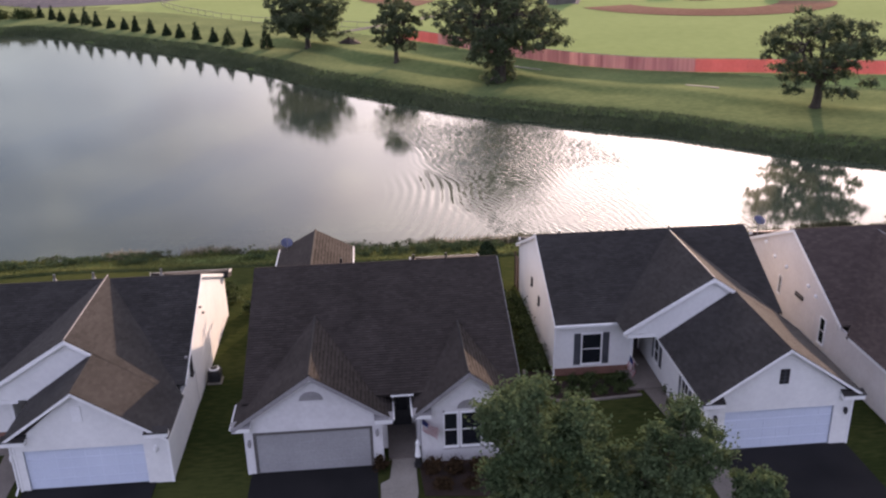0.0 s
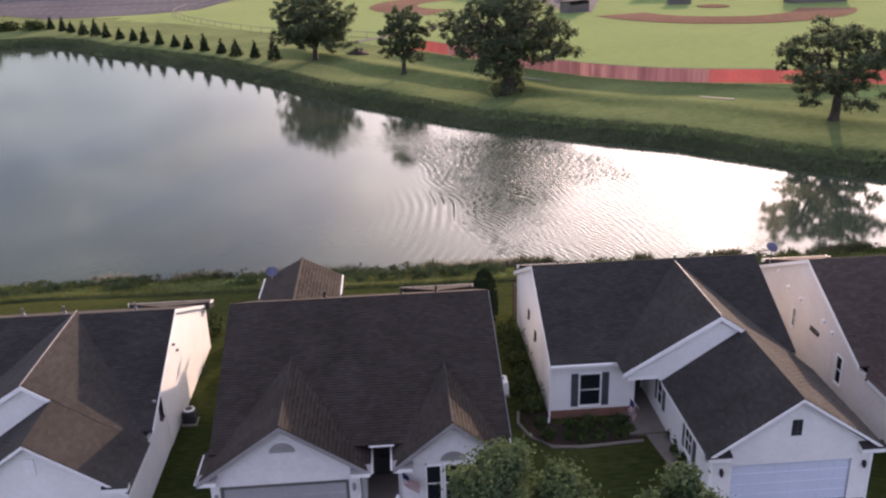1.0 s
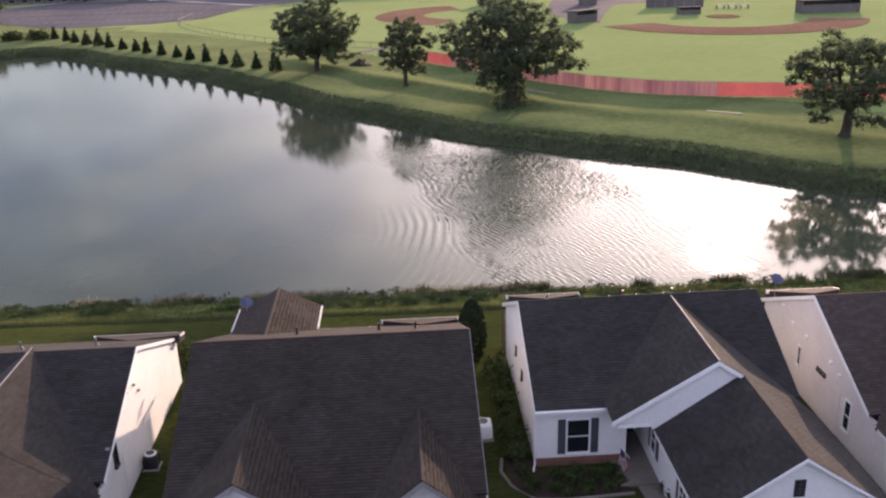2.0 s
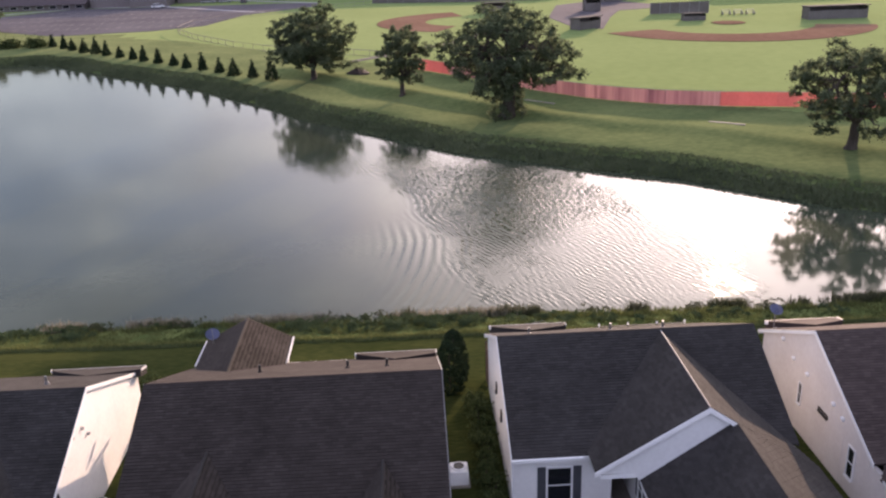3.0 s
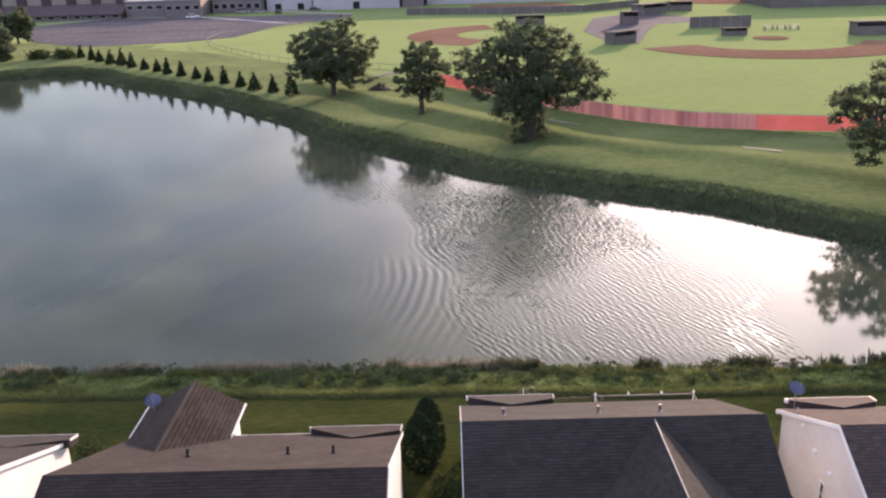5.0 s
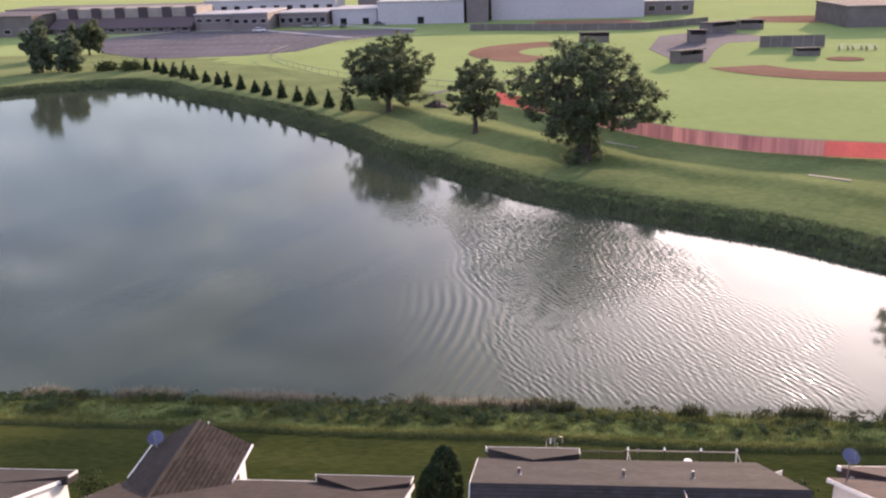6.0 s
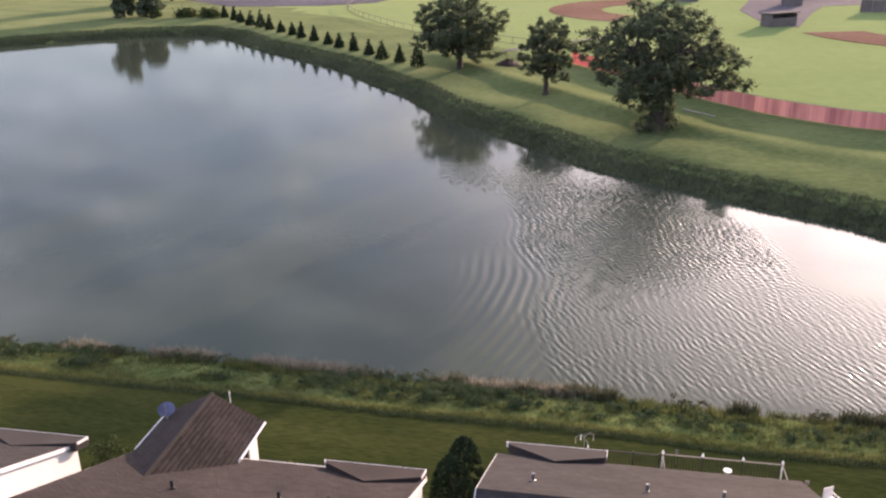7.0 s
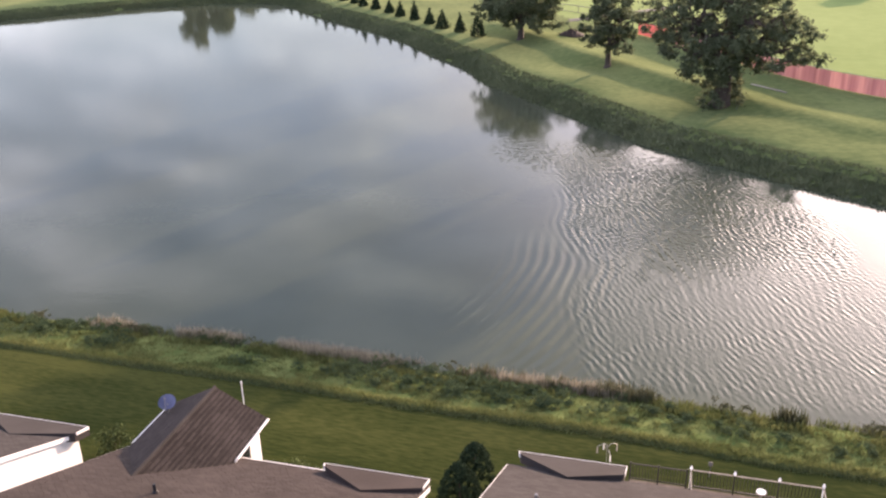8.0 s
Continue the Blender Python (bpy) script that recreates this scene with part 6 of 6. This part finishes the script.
hall(-210, -130, 395, 425, 6, CREAM, MAROON, "long low pale block further back", 9, (2, 4))
hall(110, 150, 300, 330, 6, DUGOUT, DUGOUT, "dark grandstand beside the far track", 0, category="grandstand")


def parked_car(x, y, turn, paint, label, tall=1.45, long=4.4):
    """A parked car: body, glazed cabin, four wheels with rims, lamps."""
    c = thing("car", x, y, FZ + 0.04, label, "car", "cars by the school")
    z = FZ + 0.04
    w, h = 0.88, long / 2
    part("body", prism([(x - h, y - w, z + 0.3), (x + h, y - w, z + 0.3), (x + h, y - w, z + 0.72), (x + h - 0.9, y - w, z + 0.9), (x - h + 0.3, y - w, z + 0.92), (x - h, y - w, z + 0.8)], (0, 2 * w, 0)), paint, c)
    cabin = part("cabin", prism([(x - h + 0.35, y - w + 0.08, z + 0.92), (x + h - 1.1, y - w + 0.08, z + 0.9), (x + h - 1.8, y - w + 0.16, z + tall - 0.06), (x - h + 0.8, y - w + 0.16, z + tall - 0.06)], (0, 2 * w - 0.16, 0)), GLASS, c)
    part("roof", softbox(x - h + 0.75, x + h - 1.75, y - w + 0.1, y + w - 0.1, z + tall - 0.06, z + tall, 0.02), paint, cabin)
    for sx in (-h + 0.8, h - 0.85):
        for sy in (-w, w):
            q = 1 if sy > 0 else -1
            wheel = part("wheel", tube([(x + sx, y + sy - q * 0.2, z + 0.32), (x + sx, y + sy + q * 0.01, z + 0.32)], [0.32, 0.32], 14), DARK, c)
            part("rim", tube([(x + sx, y + sy + q * 0.01, z + 0.32), (x + sx, y + sy + q * 0.025, z + 0.32)], [0.2, 0.18], 12), METAL, wheel)
    for sy in (-0.62, 0.62):
        part("headlight", softbox(x + h - 0.02, x + h + 0.02, y + sy - 0.16, y + sy + 0.16, z + 0.55, z + 0.68, 0.01), TRIM, c)
        part("tail_light", softbox(x - h - 0.02, x - h + 0.02, y + sy - 0.14, y + sy + 0.14, z + 0.6, z + 0.75, 0.01), MESH_RED, c)
    c.rotation_euler.z = radians(turn)


CAR_GREY = surf("silver_car_paint", (0.30, 0.30, 0.32), (0.34, 0.34, 0.36), rough=0.3, metal=0.3, s1=1, s2=9, bump=0)
parked_car(-80.5, 331.5, 20, TRIM, "white parked car at the edge of the parking lot")
parked_car(-66, 346.5, 0, CAR_GREY, "silver parked van before the low school wing", 2.1, 5.2)
parked_car(-59.5, 345, 10, CAR_GREY, "silver parked car before the low school wing")
parked_car(-52, 340, 90, SHUTTER, "dark parked car before the annexe")
parked_car(-40, 348, 5, SHUTTER, "dark parked car beside the plain hall")


# ---- things in the yards ----
def deck():
    d = thing("deck", 17.7, 51.8, 0, "raised wooden deck with white posts and dark rails", "deck")
    z = 0.63
    n = 50
    for k in range(n):
        x = 12.9 + k * (20.2 - 12.9) / n
        part("board", boxes((x, x + 0.138, 50.2, 53.5, z - 0.04, z)), DECK_WOOD, d)
    for y in (50.3, 53.35):
        part("joist", boxes((12.9, 20.2, y, y + 0.12, z - 0.25, z - 0.045)), DECK_WOOD, d)
    xs = [15.3, 16.95, 18.6, 20.2]
    for x in xs:
        p = part("post", softbox(x - 0.028, x + 0.028, 53.43, 53.486, gz(x, 53.5) - 0.1, 1.58, 0.015), TRIM if x in (xs[0], xs[-1]) else DARK, d)
        part("post_cap", tube([(x, 53.46, 1.57), (x, 53.46, 1.63), (x, 53.46, 1.72)], [0.06, 0.055, 0.02], 8), TRIM, p)
    part("post", softbox(15.24, 15.36, 50.3, 50.42, -0.1, 1.60, 0.015), TRIM, d)
    for a, b in zip(xs, xs[1:]):
        part("rail", boxes((a + 0.06, b - 0.06, 53.44, 53.48, 1.50, 1.54)), CONCRETE, d)
        part("rail", boxes((a + 0.06, b - 0.06, 53.43, 53.49, 0.73, 0.78)), DARK, d)
        m = 13
        for k in range(1, m):
            x = a + (b - a) * k / m
            part("baluster", boxes((x - 0.012, x + 0.012, 53.45, 53.474, 0.78, 1.48)), DARK, d)
    for k in range(1, 22):
        y = 50.42 + k * 0.135
        part("baluster", boxes((15.29, 15.314, y, y + 0.024, 0.68, 1.48)), DARK, d)
    part("rail", boxes((15.28, 15.32, 50.42, 53.4, 1.50, 1.54)), CONCRETE, d)
    part("rail", boxes((20.18, 20.22, 50.42, 53.4, 1.50, 1.54)), CONCRETE, d)


deck()


def metal_railing():
    f = thing("metal_railing", 14.0, 53.42, 0.63, "dark open metal railing along the deck's edge", "railing")
    z = 0.63
    for x in (12.95, 14.05, 15.15):
        part("post", boxes((x - 0.03, x + 0.03, 53.39, 53.45, z, z + 0.92)), DARK, f)
    for h in (0.12, 0.82):
        part("rail", boxes((12.95, 15.15, 53.405, 53.435, z + h, z + h + 0.04)), DARK, f)
    for k in range(1, 18):
        x = 12.95 + k * 2.2 / 18
        part("picket", boxes((x - 0.012, x + 0.012, 53.408, 53.432, z + 0.16, z + 0.82)), DARK, f)


metal_railing()


def yard_table():
    t = thing("patio_table", 17.9, 52.8, 0.63, "round pale patio table on the deck", "table")
    part("tabletop", tube([(17.9, 52.8, 1.42), (17.9, 52.8, 1.46)], [0.18, 0.18], 20), TRIM, t)
    part("pedestal", tube([(17.9, 52.8, 0.63), (17.9, 52.8, 0.8), (17.9, 52.8, 1.42)], [0.25, 0.05, 0.05], 10), METAL, t)


yard_table()


def privacy_screen():
    """A narrow slatted screen at the rear corner of the white house."""
    x, y0, y1, h = 8.7, 50.45, 51.5, 1.95
    z = gz(x, 51)
    f = thing("privacy_screen", x, 51, z, "narrow dark brown slatted screen at a rear house corner", "screen")
    for y in (y0, y1):
        part("post", softbox(x - 0.045, x + 0.045, y - 0.045, y + 0.045, z - 0.1, h, 0.01), SCREEN_WOOD, f)
    for k in range(11):
        b = z + 0.1 + k * (h - z - 0.15) / 11
        part("slat", boxes((x - 0.015, x + 0.015, y0 + 0.045, y1 - 0.045, b, b + 0.13)), SCREEN_WOOD, f)


privacy_screen()


def feeder_pole(x, y, top, label):
    z = gz(x, y)
    f = thing("bird_feeder_pole", x, y, z, label, "bird feeder")
    part("pole", tube([(x, y, z - 0.1), (x, y, top)], [0.02, 0.015], 6), METAL, f)
    for k in range(4):
        a = k * 1.5708 + 0.4
        r = 0.42
        ex, ey = x + r * math.cos(a), y + r * math.sin(a)
        h = top - 0.05 - 0.18 * (k % 2)
        part("hook", tube([(x, y, h - 0.1), (x + r * 0.5 * math.cos(a), y + r * 0.5 * math.sin(a), h + 0.08), (ex, ey, h - 0.02)], [0.012, 0.012, 0.012], 5), METAL, f)
        part("feeder", tube([(ex, ey, h - 0.32), (ex, ey, h - 0.3), (ex, ey, h - 0.1), (ex, ey, h - 0.03)], [0.035, 0.026, 0.026, 0.01], 8), TRIM if k % 2 else CONCRETE, f)


feeder_pole(11.95, 54.1, 1.75, "thin pole hung with pale bird feeders on the lawn")


def white_pole():
    x, y = -5.25, 55.4
    z = gz(x, y)
    p = thing("lawn_pole", x, y, z, "slim white pole on the rear lawn", "pole")
    part("shaft", tube([(x, y, z - 0.1), (x, y, 1.45)], [0.024, 0.022], 8), TRIM, p)
    part("finial", tube([(x, y, 1.45), (x, y, 1.5), (x, y, 1.58)], [0.035, 0.04, 0.02], 8), TRIM, p)


white_pole()


def stake(x, y, h):
    z = gz(x, y)
    p = thing("garden_stake", x, y, z, "short garden stake with a small pale head", "stake")
    part("rod", tube([(x, y, z - 0.05), (x, y, z + h)], [0.02, 0.02], 6), METAL, p)
    part("head", softbox(x - 0.09, x + 0.09, y - 0.03, y + 0.03, z + h - 0.1, z + h + 0.12, 0.02), CONCRETE, p)


stake(16.3, 57.0, 0.7)
stake(21.6, 54.6, 1.0)


def condenser(x, y, material, label, w=0.75, h=0.85):
    c = thing("air_conditioner", x, y, 0, label, "air conditioner")
    part("pad", boxes((x - w * 0.6, x + w * 0.6, y - w * 0.6, y + w * 0.6, -0.02, 0.06)), CONCRETE, c)
    part("cabinet", softbox(x - w / 2, x + w / 2, y - w / 2, y + w / 2, 0.06, h, 0.05), material, c)
    for k in range(7):
        z = 0.16 + k * (h - 0.3) / 7
        part("louvre", boxes((x - w / 2 - 0.012, x + w / 2 + 0.012, y - w / 2 - 0.012, y + w / 2 + 0.012, z, z + 0.03)), DARK if material is DARK else TRIM, c)
    part("fan_ring", tube([(x, y, h), (x, y, h + 0.05)], [w * 0.44, w * 0.4], 18), TRIM, c)
    part("fan_hub", tube([(x, y, h + 0.05), (x, y, h + 0.07)], [w * 0.3, w * 0.3], 18), DARK, c)


condenser(-8.7, 40.6, DARK, "dark air-conditioning unit with a pale top beside the side wall", 0.62, 0.72)
condenser(6.55, 41.6, TRIM, "white generator-sized unit beside the side wall", 0.8, 0.8)


def meter_box(x, y):
    m = thing("utility_meter", x, y, 0.6, "grey utility meters and pipes on the side wall", "utility meter")
    part("box", softbox(x, x + 0.14, y - 0.2, y + 0.2, 1.0, 1.6, 0.02), METAL, m)
    part("dial", tube([(x + 0.14, y, 1.4), (x + 0.24, y, 1.4)], [0.11, 0.1], 12), GLASS, m)
    part("pipe", tube([(x + 0.06, y, 0.0), (x + 0.06, y, 1.0)], [0.03, 0.03], 6), METAL, m)
    part("pipe", tube([(x + 0.06, y + 0.5, 0.0), (x + 0.06, y + 0.5, 0.8), (x + 0.35, y + 0.5, 0.8)], [0.03, 0.03, 0.03], 6), METAL, m)


meter_box(-9.5, 46.2)


def flag(x, y, z, dx, dy, drop, label, fly=None):
    """A striped flag that hangs from a slanting wall staff."""
    f = thing("flag", x, y, z, label, "flag", "house flags")
    tip = Vector((x + dx, y + dy, z + 0.35))
    part("staff", tube([(x, y, z - 0.4), tuple(tip)], [0.015, 0.012], 6), TRIM, f)
    foot = Vector((x, y, z - 0.4))
    a, b = tip, foot.lerp(tip, 0.2)
    rows = 13
    fly = Vector(fly) if fly else Vector((0.1 * dx, 0.1 * dy, -drop))
    side = (a - b)
    for k in range(rows):
        t0, t1 = k / rows, (k + 1) / rows
        canton = k < 7
        cuts = (0.4, 1.0) if canton else (0.0, 1.0)
        bm = bmesh.new()
        m = 6
        rows_v = []
        for j in range(m + 1):
            s = cuts[0] + (cuts[1] - cuts[0]) * j / m
            wave = Vector((0.05 * math.sin(s * 7 + k * 0.3), 0.05 * math.cos(s * 6), 0))
            p0 = a - side * t0 + fly * s + wave
            p1 = a - side * t1 + fly * s + wave
            rows_v.append((bm.verts.new(p0), bm.verts.new(p1)))
        for (p, q), (r, w) in zip(rows_v, rows_v[1:]):
            bm.faces.new((p, q, w, r))
        bmesh.ops.solidify(bm, geom=bm.faces[:], thickness=0.004)
        part("stripe", bm, TRIM if k % 2 else FLAG_RED, f)
    bm = bmesh.new()
    rv = []
    for j in range(5):
        s = 0.4 * j / 4
        wave = Vector((0.05 * math.sin(s * 7), 0.05 * math.cos(s * 6), 0))
        rv.append((bm.verts.new(a + fly * s + wave), bm.verts.new(a - side * (7 / 13) + fly * s + wave)))
    for (p, q), (r, w) in zip(rv, rv[1:]):
        bm.faces.new((p, q, w, r))
    bmesh.ops.solidify(bm, geom=bm.faces[:], thickness=0.005)
    part("canton", bm, FLAG_BLUE, f)


flag(1.5, 32.12, 2.0, -0.04, -0.12, 0.55, "small striped flag on a wall staff beside the entry", (0.66, -0.2, -0.4))
flag(12.4, 37.2, 1.75, -0.5, -0.2, 0.85, "striped flag hanging on the porch post")


def garden_statue(x, y):
    p = thing("pedestal", x, y, 0.05, "dark square pedestal beside the front entry", "pedestal")
    part("plinth", softbox(x - 0.17, x + 0.17, y - 0.17, y + 0.17, 0.05, 0.12, 0.015), DARK, p)
    part("shaft", softbox(x - 0.12, x + 0.12, y - 0.12, y + 0.12, 0.12, 0.5, 0.015), DARK, p)
    part("cap", softbox(x - 0.15, x + 0.15, y - 0.15, y + 0.15, 0.5, 0.55, 0.012), DARK, p)
    bm = tube([(x, y, 0.55), (x, y, 0.6), (x, y, 0.85), (x, y, 1.08), (x, y, 1.18), (x, y, 1.28), (x, y, 1.36)], [0.14, 0.13, 0.11, 0.08, 0.1, 0.07, 0.02], 12)
    ob = part("garden_statue", bm, TRIM, None)
    tagged(ob, "slim white garden statue on a dark pedestal", "statue")


garden_statue(1.25, 32.0)



def garden_chair(x, y, turn, label):
    """A low white garden chair: four legs, seat, slatted back and arms."""
    z = gz(x, y)
    c = thing("garden_chair", x, y, z, label, "chair", "garden chairs")
    co, si = math.cos(turn), math.sin(turn)

    def put(name, *row):
        bm = boxes(row)
        for v in bm.verts:
            v.co = Vector((x + v.co.x * co - v.co.y * si, y + v.co.x * si + v.co.y * co, z + v.co.z))
        part(name, bm, TRIM, c)

    put("seat", -0.26, 0.26, -0.25, 0.25, 0.36, 0.4)
    for sx in (-0.26, 0.21):
        for sy in (-0.25, 0.2):
            put("leg", sx, sx + 0.05, sy, sy + 0.05, -0.02, 0.36 if sy < 0 else 0.36)
        put("arm", sx, sx + 0.05, -0.25, 0.25, 0.56, 0.6)
        put("arm_post", sx, sx + 0.05, -0.25, -0.2, 0.4, 0.56)
    for k in range(4):
        put("back_slat", -0.25 + k * 0.13, -0.15 + k * 0.13, 0.21, 0.25, 0.4, 0.9)


garden_chair(22.6, 54.3, 0.5, "low white garden chair on the rear lawn")
